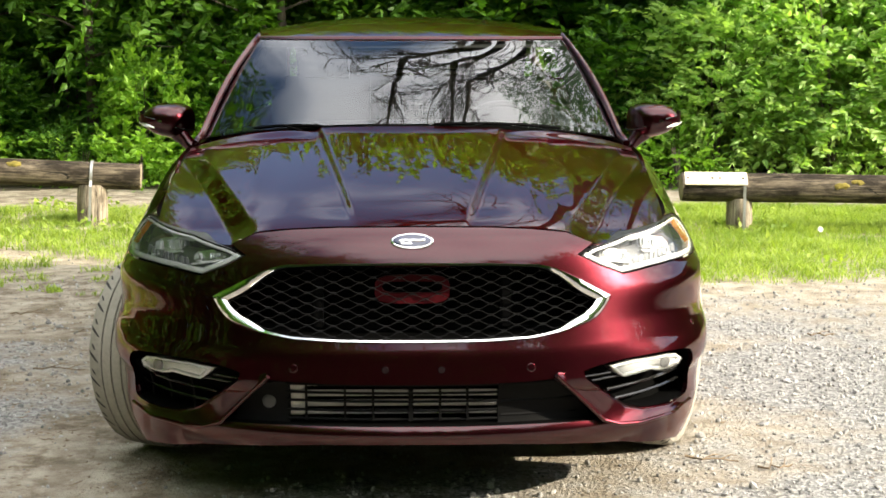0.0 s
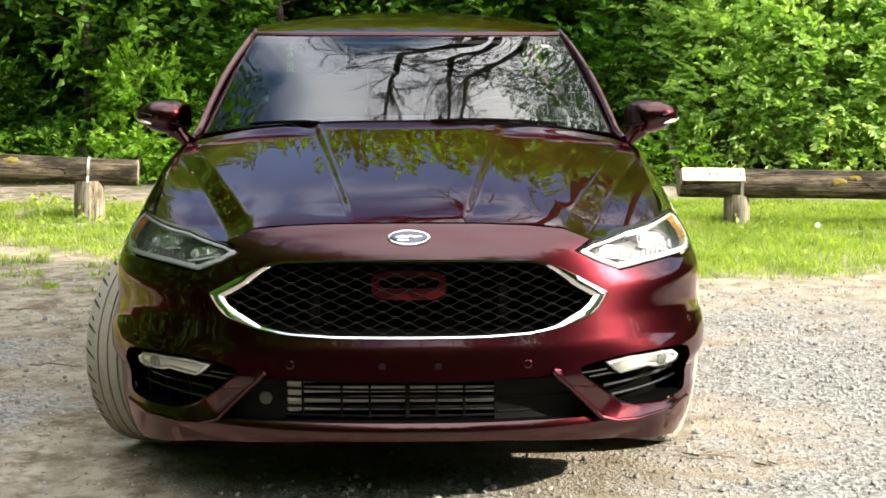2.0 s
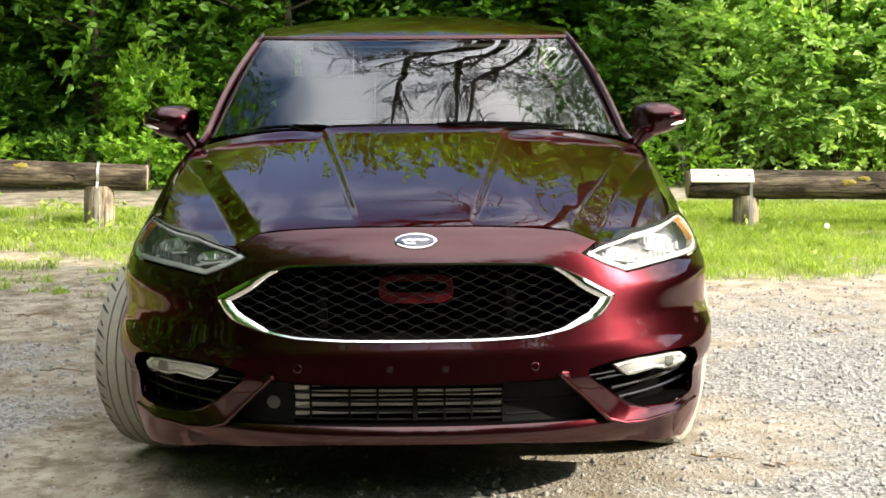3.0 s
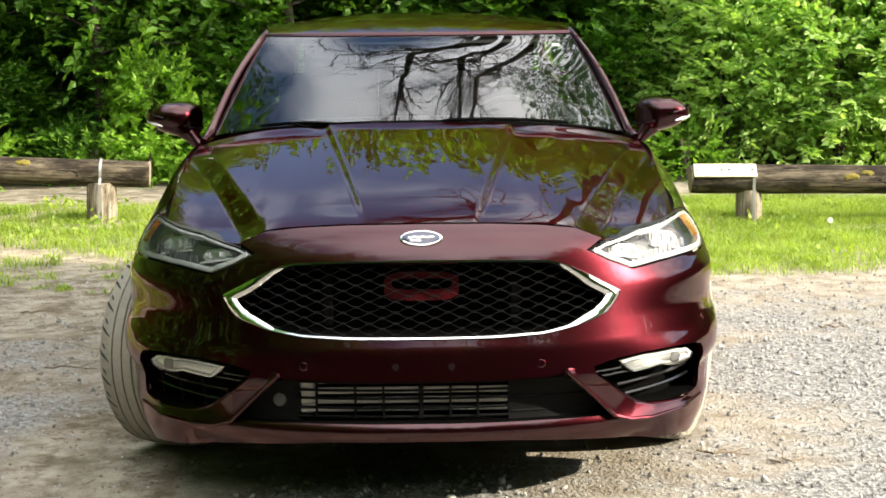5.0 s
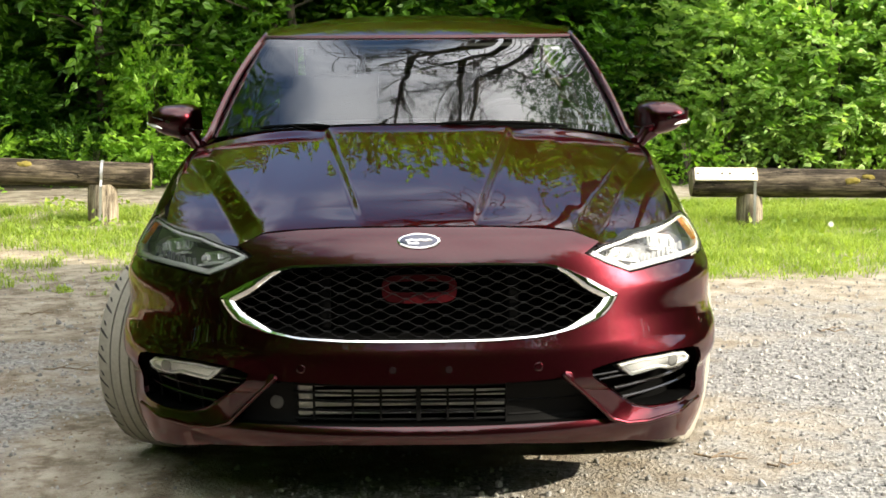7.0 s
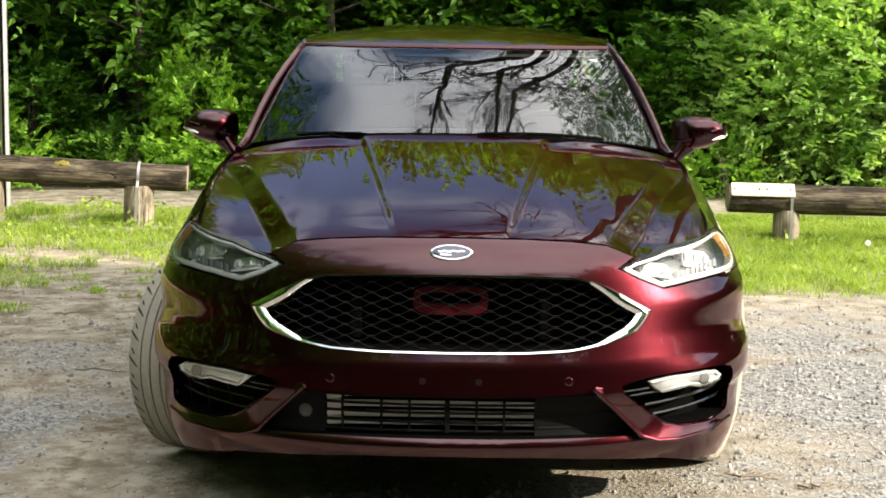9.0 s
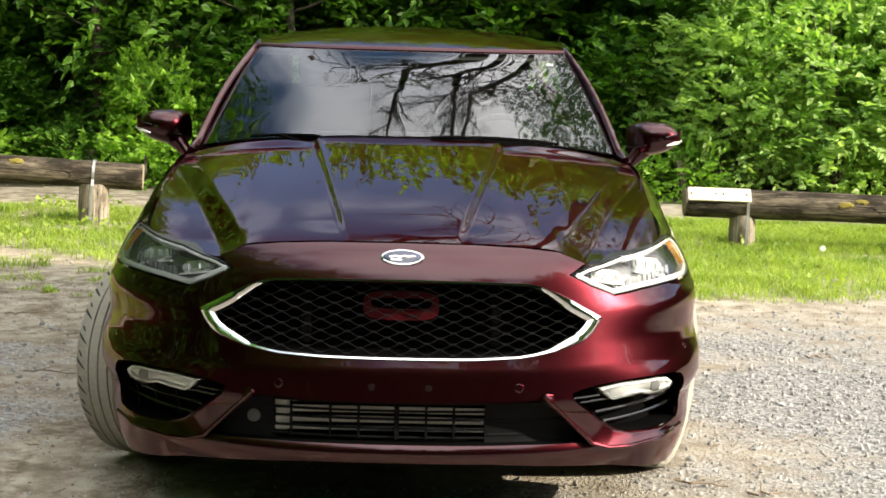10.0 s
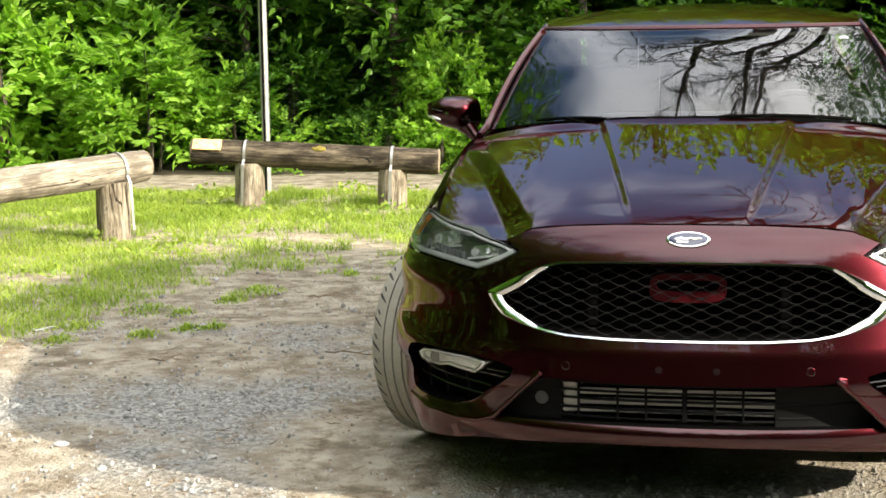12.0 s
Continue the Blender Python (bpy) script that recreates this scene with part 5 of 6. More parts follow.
def blades(name, spots, material, label, category):
    """Grass: bent tapering blades in tufts. spots: (x, y, height, lean)."""
    r = random.Random(9)
    vs, fs = [], []
    for x, y, high, wide in spots:
        a = r.random() * 2 * math.pi
        lean, z = high * r.uniform(0.3, 2.0), ground_height(x, y)
        dx, dy, px, py = math.cos(a), math.sin(a), -math.sin(a) * wide / 2, math.cos(a) * wide / 2
        k = len(vs)
        vs += [(x - px, y - py, z), (x + px, y + py, z), (x + dx * lean * 0.35 + px * 0.8, y + dy * lean * 0.35 + py * 0.8, z + high * 0.6),
               (x + dx * lean * 0.35 - px * 0.8, y + dy * lean * 0.35 - py * 0.8, z + high * 0.6), (x + dx * lean, y + dy * lean, z + high * r.uniform(0.85, 1.0))]
        fs += [(k, k + 1, k + 2, k + 3), (k + 3, k + 2, k + 4)]
    ob = mesh_part(name, vs, fs, material, smooth=False)
    return tagged(ob, label, category, kind="stuff")


def build_grass():
    spots = []
    for x, y, r in scatter(360000, (-7.0, 6.0, 1.0, 9.3), 21):
        g, path = grass_share(x, y)
        thin = noise.noise(Vector((x * 1.7, y * 1.7, 20)))
        tuft = noise.noise(Vector((x * 3.7, y * 3.7, 30)))
        lone = x < -1.6 and noise.noise(Vector((x * 4.6, y * 5.2, 41))) > 0.36 and grass_share(x + 0.25, y + 0.75)[0] > 0.2
        thin -= 0.55 * bell(x, -3.0, 0.55) * bell(y, 5.75, 0.55)
        if r.random() < g * (0.50 + 0.16 * ease(-2.6, -3.4, x) + 0.66 * ease(0.5, 2.0, x) + 1.4 * thin) or (g > 0.08 and tuft > 0.42 and r.random() < 0.6) or (lone and r.random() < 0.75):
            tall = 0.02 + 0.03 * r.random() ** 1.5 + 0.085 * max(tuft, 0) + 0.03 * ease(5.5, 7.2, y) + 0.022 * ease(1.0, 2.0, x) * r.random()
            spots.append((x, y, tall * (0.6 + 0.4 * g), r.uniform(0.003, 0.0075)))
    r = random.Random(22)
    for x, y, wide in ((-2.36, 3.70, 0.16), (-2.42, 3.45, 0.10), (-2.37, 2.66, 0.08), (-2.25, 2.70, 0.07), (-2.52, 2.50, 0.09), (-2.92, 2.66, 0.12), (-2.88, 2.33, 0.10), (-2.75, 3.10, 0.14), (-2.55, 3.05, 0.08), (-2.0, 4.3, 0.06), (2.9, 3.9, 0.07)):
        for _ in range(int(1500 * wide)):
            a, d = r.random() * 2 * math.pi, wide * r.random() ** 0.7
            spots.append((x + d * math.cos(a), y + 1.3 * d * math.sin(a), r.uniform(0.015, 0.05) * (1.2 - d / wide), r.uniform(0.004, 0.010)))
    blades("grass", spots, GRASS, "bright green uneven grass growing on the verge", "grass")


def build_weeds():
    """Low broad-leaved weeds in clumps among the grass, thick about the posts."""
    rng = np.random.default_rng(61)
    at, out = [], []
    spots = [(x, y) for x, y, r in scatter(900, (-6.5, 5.2, 3.2, 9.0), 62) if grass_share(x, y)[0] > 0.6 and noise.noise(Vector((x * 1.9, y * 1.9, 64))) > 0.16]
    spots += [(-2.58 + 0.12 * i, 7.25 + 0.1 * math.sin(i * 2)) for i in range(-2, 5)] + [(-3.75 + 0.1 * i, 7.15 + 0.08 * math.cos(i * 3)) for i in range(5)] + [(2.15 + 0.1 * i, 6.85 + 0.08 * math.cos(i * 3)) for i in range(7)]
    for x, y in spots:
        for _ in range(rng.integers(4, 11)):
            px, py = x + rng.normal(0, 0.05), y + rng.normal(0, 0.05)
            at.append((px, py, ground_height(px, py) + abs(rng.normal(0.035, 0.03))))
            out.append((rng.normal(), rng.normal(), rng.uniform(0.1, 1.1)))
    ob = leaves("weeds", np.array(at), np.array(out), 0.05, 0.7, GRASS, None, 63)
    tagged(ob, "low broad-leaved green weeds among the verge grass", "weeds", kind="stuff")


def build_litter():
    """Dead leaf scraps and bits of twig, thick in the shade beside the car."""
    vs, fs = [], []
    for x, y, r in list(scatter(7000, (-5.0, -0.6, -0.4, 5.2), 77)) + list(scatter(700, (0.8, 5.0, 0.5, 5.2), 78)) + list(scatter(1500, (-3.9, -2.3, 5.0, 6.7), 79)):
        if r.random() > 0.45 + 1.2 * noise.noise(Vector((x * 1.9, y * 1.9, 50))):
            continue
        a, long = r.random() * 2 * math.pi, r.uniform(0.008, 0.030) if r.random() < 0.93 else r.uniform(0.04, 0.10)
        wide = r.uniform(0.3, 0.6) * long if long < 0.03 else 0.004
        c, s, z, k = math.cos(a), math.sin(a), ground_height(x, y), len(vs)
        for u, v, h in ((-1, 0, 0.003), (0, -1, 0.001), (1, 0, 0.004 + 0.2 * long * r.random()), (0, 1, 0.002), (0, 0, 0.005)):
            vs.append((x + c * u * long / 2 - s * v * wide / 2, y + s * u * long / 2 + c * v * wide / 2, z + h))
        fs += [(k, k + 1, k + 4), (k + 1, k + 2, k + 4), (k + 2, k + 3, k + 4), (k + 3, k, k + 4)]
    ob = mesh_part("leaf_litter", vs, fs, LITTER, smooth=False)
    tagged(ob, "brown dead leaf scraps and twigs strewn on the gravel", "leaf litter", kind="stuff")


def build_twig(x, y, turn, long, seed, material, label):
    """A dry twig lying on the ground with a fork or two."""
    r = random.Random(seed)
    root = thing("twig", label, "twig", pose(x, y, ground_height(x, y) + 0.004, 0, 0, turn), "twigs lying on the gravel")
    pts = [Vector((long * (i / 6 - 0.5), r.gauss(0, 0.012), 0.004 + 0.01 * r.random())) for i in range(7)]
    bm = bmesh.new()
    tube(bm, pts, [0.004 - 0.0003 * i for i in range(7)], 6)
    part("stick", bm, material, root)
    for i in (2, 4):
        bm = bmesh.new()
        side = (-1) ** i * r.uniform(0.03, 0.07)
        tube(bm, [pts[i], pts[i] + Vector((0.03, side * 0.6, 0.008)), pts[i] + Vector((0.05, side, 0.004))], [0.0025, 0.002, 0.001], 5)
        part("fork", bm, material, root)


def build_stone(x, y, size, seed, label):
    root = thing("stone", label, "stone", pose(x, y, ground_height(x, y) + size * 0.18, 0, 0, seed * 50), "larger stones lying about")
    bm = bmesh.new()
    bmesh.ops.create_icosphere(bm, subdivisions=2, radius=size, matrix=Matrix.Diagonal((1.3, 0.85, 0.55, 1)))
    for v in bm.verts:
        v.co *= 1 + 0.28 * noise.noise(v.co * 1.6 / size + Vector((seed, 0, 0)))
    part("rock", bm, PEBBLE, root, smooth=25)


def build_flower(x, y):
    root = thing("white_flower", "small white meadow flower in the grass", "flower", pose(x, y, ground_height(x, y)), "white flowers in the verge")
    bm = bmesh.new()
    tube(bm, [(0, 0, -0.01), (0.005, 0, 0.06), (0.0, -0.005, 0.125)], 0.0016, 5)
    part("stem", bm, GRASS, root)
    for i in range(7):
        bm = bmesh.new()
        t = i * 2 * math.pi / 7
        box(bm, (0.012 * math.cos(t), -0.005 + 0.004 * math.sin(t), 0.125 + 0.012 * math.sin(t)), (0.018, 0.003, 0.010), (0, -math.degrees(t), 0), 0.0014)
        part("petal", bm, PETAL, root)


# ---- log barriers ----
def build_log(name, a, b, radius, posts, straps, label, yellow=None, pale=None, moss=None, wood=None):
    """A log from a to b on stub posts. Its own x runs along it. posts, straps: metres from a."""
    a, b = Vector(a), Vector(b)
    way = (b - a).normalized()
    length = (b - a).length
    turn = math.degrees(math.atan2(way.y, way.x))
    tilt = -math.degrees(math.asin(way.z))
    root = thing(name, label, "log barrier", pose(a.x, a.y, a.z, 0, tilt, turn), "log barriers round the parking place")
    r = random.Random(int(length * 1000))
    bm = bmesh.new()
    n, sides = 40, 20
    rings = []
    for i in range(n + 1):
        x = length * i / n
        ring = []
        for k in range(sides):
            t = k * 2 * math.pi / sides
            rr = radius * (1 + 0.05 * noise.noise(Vector((x * 1.3, math.cos(t) * 1.2 + radius, math.sin(t) * 1.2))) + 0.03 * noise.noise(Vector((x * 0.6, t, 9))))
            crack = 0.10 * bell(t, 2.1 + 0.18 * math.sin(x * 2.3), 0.09) + 0.06 * bell(t, 4.2 + 0.2 * math.sin(x * 1.7), 0.1)
            if i in (0, n):
                rr *= 0.96
            ring.append(bm.verts.new((x, math.cos(t) * rr * (1 - crack), math.sin(t) * rr * (1 - crack))))
        rings.append(ring)
    for p, q in zip(rings, rings[1:]):
        for k in range(sides):
            bm.faces.new((p[k], q[k], q[(k + 1) % sides], p[(k + 1) % sides]))
    part("log", bm, wood or LOG, root, "", 60)
    for x, s in ((0, -1), (length, 1)):
        bm = bmesh.new()
        tube(bm, [(x - s * 0.01, 0, 0), (x + s * 0.003, 0, 0), (x + s * 0.005, 0, 0)], [radius * 0.965, radius * 0.955, radius * 0.9], 20)
        part("cut_end", bm, LOG_END, root, "pale sawn end of the log")
    inv = root.matrix_world.inverted()
    for x, pr in posts:
        top = root.matrix_world @ Vector((x, 0, -radius * 0.72))
        foot = inv @ Vector((top.x, top.y, -0.12))
        bm = bmesh.new()
        head = inv @ top
        pts = [foot.lerp(head, t) for t in (0, 0.3, 0.6, 0.9, 1)]
        rings = tube(bm, pts, [pr * 1.06, pr * 1.03, pr, pr * 0.98, pr * 0.93], 16)
        for ring in rings:
            for v in ring:
                v.co += Vector((noise.noise(v.co * 7), noise.noise(v.co * 7 + Vector((5, 0, 0))), 0)) * pr * 0.12
        part("post", bm, POST, root, "stub of round timber set in the ground")
    for x in straps:
        bm = bmesh.new()
        pts = [Vector((x, math.cos(t) * (radius + 0.004), math.sin(t) * (radius + 0.004))) for t in (radians(d) for d in range(-20, 201, 10))]
        girth = max(max((pr for px, pr in posts if abs(px - x) < 0.2), default=0.0) * 1.12, radius)
        down = [0.30, 0.16]
        pts = [Vector((x, girth + 0.006, -radius - d)) for d in down] + [Vector((x, girth + 0.006, -radius * 0.8))] + pts + [Vector((x, -girth - 0.006, -radius * 0.8))] + [Vector((x, -girth - 0.006, -radius - d)) for d in down[::-1]]
        for p, q in zip(pts, pts[1:]):
            vs = [bm.verts.new(p + Vector((d, 0, 0))) for d in (-0.010, 0.010)] + [bm.verts.new(q + Vector((d, 0, 0))) for d in (0.010, -0.010)]
            bm.faces.new(vs)
        bmesh.ops.remove_doubles(bm, verts=bm.verts, dist=0.0005)
        bmesh.ops.solidify(bm, geom=bm.faces, thickness=0.004)
        part("strap", bm, STRAP, root, "galvanised steel strap nailed over the log")
    if yellow:
        x, w, deg = yellow
        t = radians(deg)
        bm = bmesh.new()
        box(bm, (x, math.cos(t) * (radius + 0.002), math.sin(t) * (radius + 0.002)), (w, 0.012, 0.10), (deg - 180, 0, 0), 0.003)
        plate = part("plate", bm, YELLOW, root, "weathered yellow marker plate")
        for dx in (-0.35, 0.32):
            screw = bmesh.new()
            box(screw, (x + dx * w, math.cos(t) * (radius + 0.010), math.sin(t) * (radius + 0.010)), (0.014, 0.006, 0.014), (deg - 180, 0, 0), 0.003)
            part("screw", screw, BARK, plate)
    if pale:
        x, w, deg = pale
        t = radians(deg)
        bm = bmesh.new()
        box(bm, (x, math.cos(t) * (radius + 0.001), math.sin(t) * (radius + 0.001)), (w, 0.016, 0.115), (deg - 180, 0, 0), 0.004)
        plate = part("board", bm, PALE, root, "pale sawn board screwed to the log")
        for dx in (-0.45, -0.06, 0.06, 0.43):
            screw = bmesh.new()
            box(screw, (x + dx * w, math.cos(t) * (radius + 0.011), math.sin(t) * (radius + 0.011)), (0.017, 0.006, 0.017), (deg - 180, 0, 0), 0.003)
            part("screw", screw, BARK, plate)
    for i, (x, deg, size) in enumerate(moss or ()):
        bm = bmesh.new()
        t = radians(deg)
        bmesh.ops.create_icosphere(bm, subdivisions=3, radius=1.0, matrix=pose(x, math.cos(t) * radius * 0.97, math.sin(t) * radius * 0.97, deg - 180, 0, 0) @ Matrix.Diagonal((size, 0.012, size * 0.42, 1)))
        for v in bm.verts:
            v.co += Vector((0.3, 1, 1)) * 0.012 * noise.noise(v.co * 40)
        part("moss", bm, MOSS, root, "yellow-green moss patch")
    return root


build_log("log_barrier", (-4.093, 7.45, 0.467), (-2.142, 7.70, 0.368), 0.103, [(0.45, 0.123), (1.60, 0.115)], [0.43, 1.60], "weathered brown log on two stub posts with steel straps", yellow=(0.13, 0.23, 142), moss=[(1.02, 140, 0.06)])
build_log("log_barrier", (1.965, 7.10, 0.335), (5.3, 7.02, 0.30), 0.108, [(0.43, 0.10), (2.6, 0.11)], [0.45, 2.6], "dark weathered log on stub posts with a pale sawn board", pale=(0.24, 0.46, 140), moss=[(1.16, 166, 0.06), (1.28, 148, 0.05)])
build_log("log_barrier", (-5.80, 2.75, 0.31), (-3.90, 5.95, 0.48), 0.112, [(0.9, 0.12), (3.45, 0.115)], [0.9, 3.50], "sunlit pale grey log on stub posts with a steel strap", wood=PALE_LOG)


def build_pole():
    root = thing("sign_pole", "slim grey galvanised steel pole standing behind the log", "pole", pose(-3.80, 8.45, 0))
    bm = bmesh.new()
    tube(bm, [(0, 0, -0.3), (0, 0, 0.05), (0, 0, 1.5), (0, 0, 3.2)], 0.036, 14)
    part("shaft", bm, STRAP, root)
    bm = bmesh.new()
    box(bm, (-0.0, -0.036, 1.6), (0.02, 0.012, 3.2), bevel=0.003)
    part("channel", bm, BLACK, root, "dark groove strip along the pole")


build_pole()


# ---- woods ----
LEAF_SHAPE = np.array([(0, 0, 0), (0.30, 0.48, 0.06), (0.66, 0.29, 0.03), (1.0, 0, -0.12), (0.66, -0.29, 0.03), (0.30, -0.48, 0.06)])
LEAF_FACES = np.array([(0, 3, 2, 1), (0, 5, 4, 3)])


def leaves(name, at, out, length, wide, material, parent, seed):
    """Leaves at points, each pointing along out, tilted at random. One mesh."""
    rng = np.random.default_rng(seed)
    n = len(at)
    d = out / np.linalg.norm(out, axis=1, keepdims=True)
    up = np.array([0.45, -0.40, 0.9]) + rng.normal(0, 0.55, (n, 3))
    side = np.cross(up, d)
    side /= np.linalg.norm(side, axis=1, keepdims=True) + 1e-9
    nrm = np.cross(d, side)
    ln = (length * rng.uniform(0.65, 1.25, n))[:, None, None]
    shape = LEAF_SHAPE[None]
    v = at[:, None] + ln * (shape[..., 0:1] * d[:, None] + wide * shape[..., 1:2] * side[:, None] + shape[..., 2:3] * nrm[:, None])
    f = LEAF_FACES[None] + (np.arange(n) * 6)[:, None, None]
    return mesh_part(name, v.reshape(-1, 3).tolist(), f.reshape(-1, 4).tolist(), material, parent, smooth=False)


def twig_points(centre, size, twigs, per, seed, reach=0.32, shell=0.55, sprays=0):
    """Leaf places along twigs that grow out of an uneven crown."""
    rng = np.random.default_rng(seed)
    ways = rng.normal(0, 1, (twigs, 3))
    if sprays:
        heads = rng.normal(0, 1, (sprays, 3))
        heads /= np.linalg.norm(heads, axis=1, keepdims=True)
        ways = heads[np.arange(twigs) % sprays] + ways * 0.17
    ways /= np.linalg.norm(ways, axis=1, keepdims=True)
    lump = np.array([1 + 0.45 * noise.noise(Vector(w.tolist()) * 1.9 + Vector((seed, 0, 0))) for w in ways])
    if sprays:
        lump *= rng.uniform(0.68, 1.12, sprays)[np.arange(twigs) % sprays]
    root = np.array(centre) + ways * np.array(size) * (lump * rng.uniform(shell, 1.0, twigs))[:, None]
    grow = ways * (0.8, 0.8, 0.35) + rng.normal(0, 0.45, (twigs, 3)) + (0, 0, 0.12)
    grow /= np.linalg.norm(grow, axis=1, keepdims=True)
    t = np.linspace(0.1, 1, per)
    along = reach * rng.uniform(0.6, 1.3, twigs)
    at = root[:, None] + grow[:, None] * (t[None, :, None] * along[:, None, None])
    at[..., 2] -= 0.12 * (t ** 2)[None] * along[:, None]
    flank = np.cross(grow, (0, 0, 1.0))
    sign = np.where(np.arange(per) % 2 == 0, 1.0, -1.0)
    out = grow[:, None] * 0.7 + flank[:, None] * sign[None, :, None] + rng.normal(0, 0.25, (twigs, per, 3))
    return at.reshape(-1, 3), out.reshape(-1, 3)


def build_bush(name, seed, wide, high, deep, twigs, leaf, material, label, sprays=0, reach=0.32):
    root = thing(name, label, "shrub", group="shrubs along the wood's edge")
    r = random.Random(seed)
    for k in range(4):
        bm = bmesh.new()
        x, y = r.uniform(-0.25, 0.25) * wide, r.uniform(-0.2, 0.2) * deep
        pts = [Vector((x * 0.3, y * 0.3, -0.1)), Vector((x * 0.5, y * 0.5, high * 0.25)), Vector((x * 0.9, y, high * 0.55)), Vector((x * 1.3, y * 1.2, high * 0.85))]
        tube(bm, pts, [0.02, 0.015, 0.010, 0.005], 6)
        part("stem", bm, BARK, root)
    at, out = twig_points((0, 0, high * 0.5), (wide / 2, deep / 2, high * 0.52), twigs, 9, seed, reach, 0.62, sprays)
    keep = at[:, 2] > 0.02
    leaves("foliage", at[keep], out[keep], leaf, 0.62, material, root, seed)
    return root


def build_tree(name, seed, high, spread, low, clumps, twigs, leaf, material, label, thick=0.14):
    """A tapered trunk with limbs, and a crown of leafy twigs at the limbs' ends."""
    root = thing(name, label, "tree", group="trees of the wood")
    r = random.Random(seed)
    bm = bmesh.new()
    bend = [r.uniform(-0.04, 0.04) * high for _ in range(4)]
    axis = [Vector((bend[0] * t * t + bend[1] * math.sin(3 * t), bend[2] * t * t + bend[3] * math.sin(3 * t), high * 0.92 * t)) for t in np.linspace(0, 1, 9)]
    tube(bm, [axis[0] - Vector((0, 0, 0.3))] + axis[1:], [thick * 1.25] + [thick * (1 - 0.85 * i / 8) for i in range(1, 9)], 9)
    part("trunk", bm, BARK, root)
    at, out = [], []
    for k in range(clumps):
        t = low + (0.98 - low) * (k + r.random()) / clumps
        base = axis[min(int(t * 8), 7)].lerp(axis[min(int(t * 8) + 1, 8)], t * 8 - int(t * 8))
        a = k * 2.4 + r.uniform(-0.5, 0.5)
        reach = spread * (0.55 + 0.6 * math.sin(math.pi * min(max((t - low) / (1.02 - low), 0.08), 1) ** 0.8)) * r.uniform(0.6, 1.1)
        end = base + Vector((math.cos(a) * reach, math.sin(a) * reach, reach * r.uniform(0.05, 0.45)))
        bm = bmesh.new()
        tube(bm, [base, base.lerp(end, 0.5) + Vector((0, 0, 0.06 * reach)), end], [thick * 0.35 * (1.1 - t), thick * 0.2 * (1.1 - t), 0.008], 6)
        part("limb", bm, BARK, root)
        p, q = twig_points(tuple(base.lerp(end, 0.75)), (reach * 0.55 + 0.2, reach * 0.55 + 0.2, reach * 0.3 + 0.15), twigs, 8, seed * 100 + k, leaf * 4, 0.2)
        at.append(p)
        out.append(q)
    leaves("crown", np.concatenate(at), np.concatenate(out), leaf, 0.6, material, root, seed)
    return root


def branching(bm, start, way, length, thick, depth, r, bends=4):
    pts, radii, p, d = [start], [thick], start.copy(), way.normalized()
    for i in range(bends):
        d = (d + Vector((r.gauss(0, 0.22), r.gauss(0, 0.22), r.gauss(0.05, 0.12)))).normalized()
        p = p + d * length / bends
        pts.append(p)
        radii.append(thick * (1 - 0.55 * (i + 1) / bends))
    tube(bm, pts, radii, 7 if depth > 2 else 4, caps=False)
    if depth == 0:
        return
    for i in range(1, bends + 1):
        for _ in range(2 if i == bends or depth <= 2 else 1):
            side = Vector((r.gauss(0, 1), r.gauss(0, 1), r.gauss(0.2, 0.6))).normalized()
            branching(bm, pts[i], d * 0.75 + side * 0.8, length * r.uniform(0.45, 0.68), radii[i] * r.uniform(0.5, 0.72), depth - 1, r)


CAR = thing("car", "burgundy four-door saloon parked nose out on the gravel, front wheels turned", "car", pose(0.024, 0, 0, 0, 0, 0.49))
fit_out(CAR, build_car(CAR))


def place_all(made, spots):
    """The first spots take the things themselves, the others copies."""
    for i, (x, y, turn, size) in enumerate(spots):
        k = made[i % len(made)]
        m = pose(x, y, ground_height(x, y) - 0.02, 0, 0, turn)
        ob = k if i < len(made) else copy_thing(k, m)
        ob.matrix_world = m @ (Matrix.Diagonal((*size, 1)) if isinstance(size, tuple) else Matrix.Scale(size, 4))


SUNNY = [build_bush("bush", 31 + i, 1.7, 1.6, 1.3, 1150, 0.070, LEAF_SUNLIT, "sunlit pale green small-leaved bush at the wood's edge", 46, 0.26) for i in range(3)]
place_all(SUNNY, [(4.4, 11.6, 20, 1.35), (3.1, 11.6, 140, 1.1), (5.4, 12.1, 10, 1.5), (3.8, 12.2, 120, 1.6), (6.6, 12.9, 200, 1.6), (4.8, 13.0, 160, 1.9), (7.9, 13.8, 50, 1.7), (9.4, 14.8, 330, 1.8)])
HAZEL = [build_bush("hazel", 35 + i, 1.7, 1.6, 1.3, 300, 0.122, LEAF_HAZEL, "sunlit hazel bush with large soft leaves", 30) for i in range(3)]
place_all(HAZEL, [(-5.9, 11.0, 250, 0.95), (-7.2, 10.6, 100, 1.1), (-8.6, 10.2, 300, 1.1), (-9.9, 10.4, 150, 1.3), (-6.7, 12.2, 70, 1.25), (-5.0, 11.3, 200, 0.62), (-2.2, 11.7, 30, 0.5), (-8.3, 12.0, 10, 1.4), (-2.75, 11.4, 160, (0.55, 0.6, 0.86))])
LOW = [build_bush("low_plant", 38 + i, 0.95, 0.55, 0.6, 70, 0.085, LEAF_HAZEL, "low leafy plant beside the path") for i in range(2)]
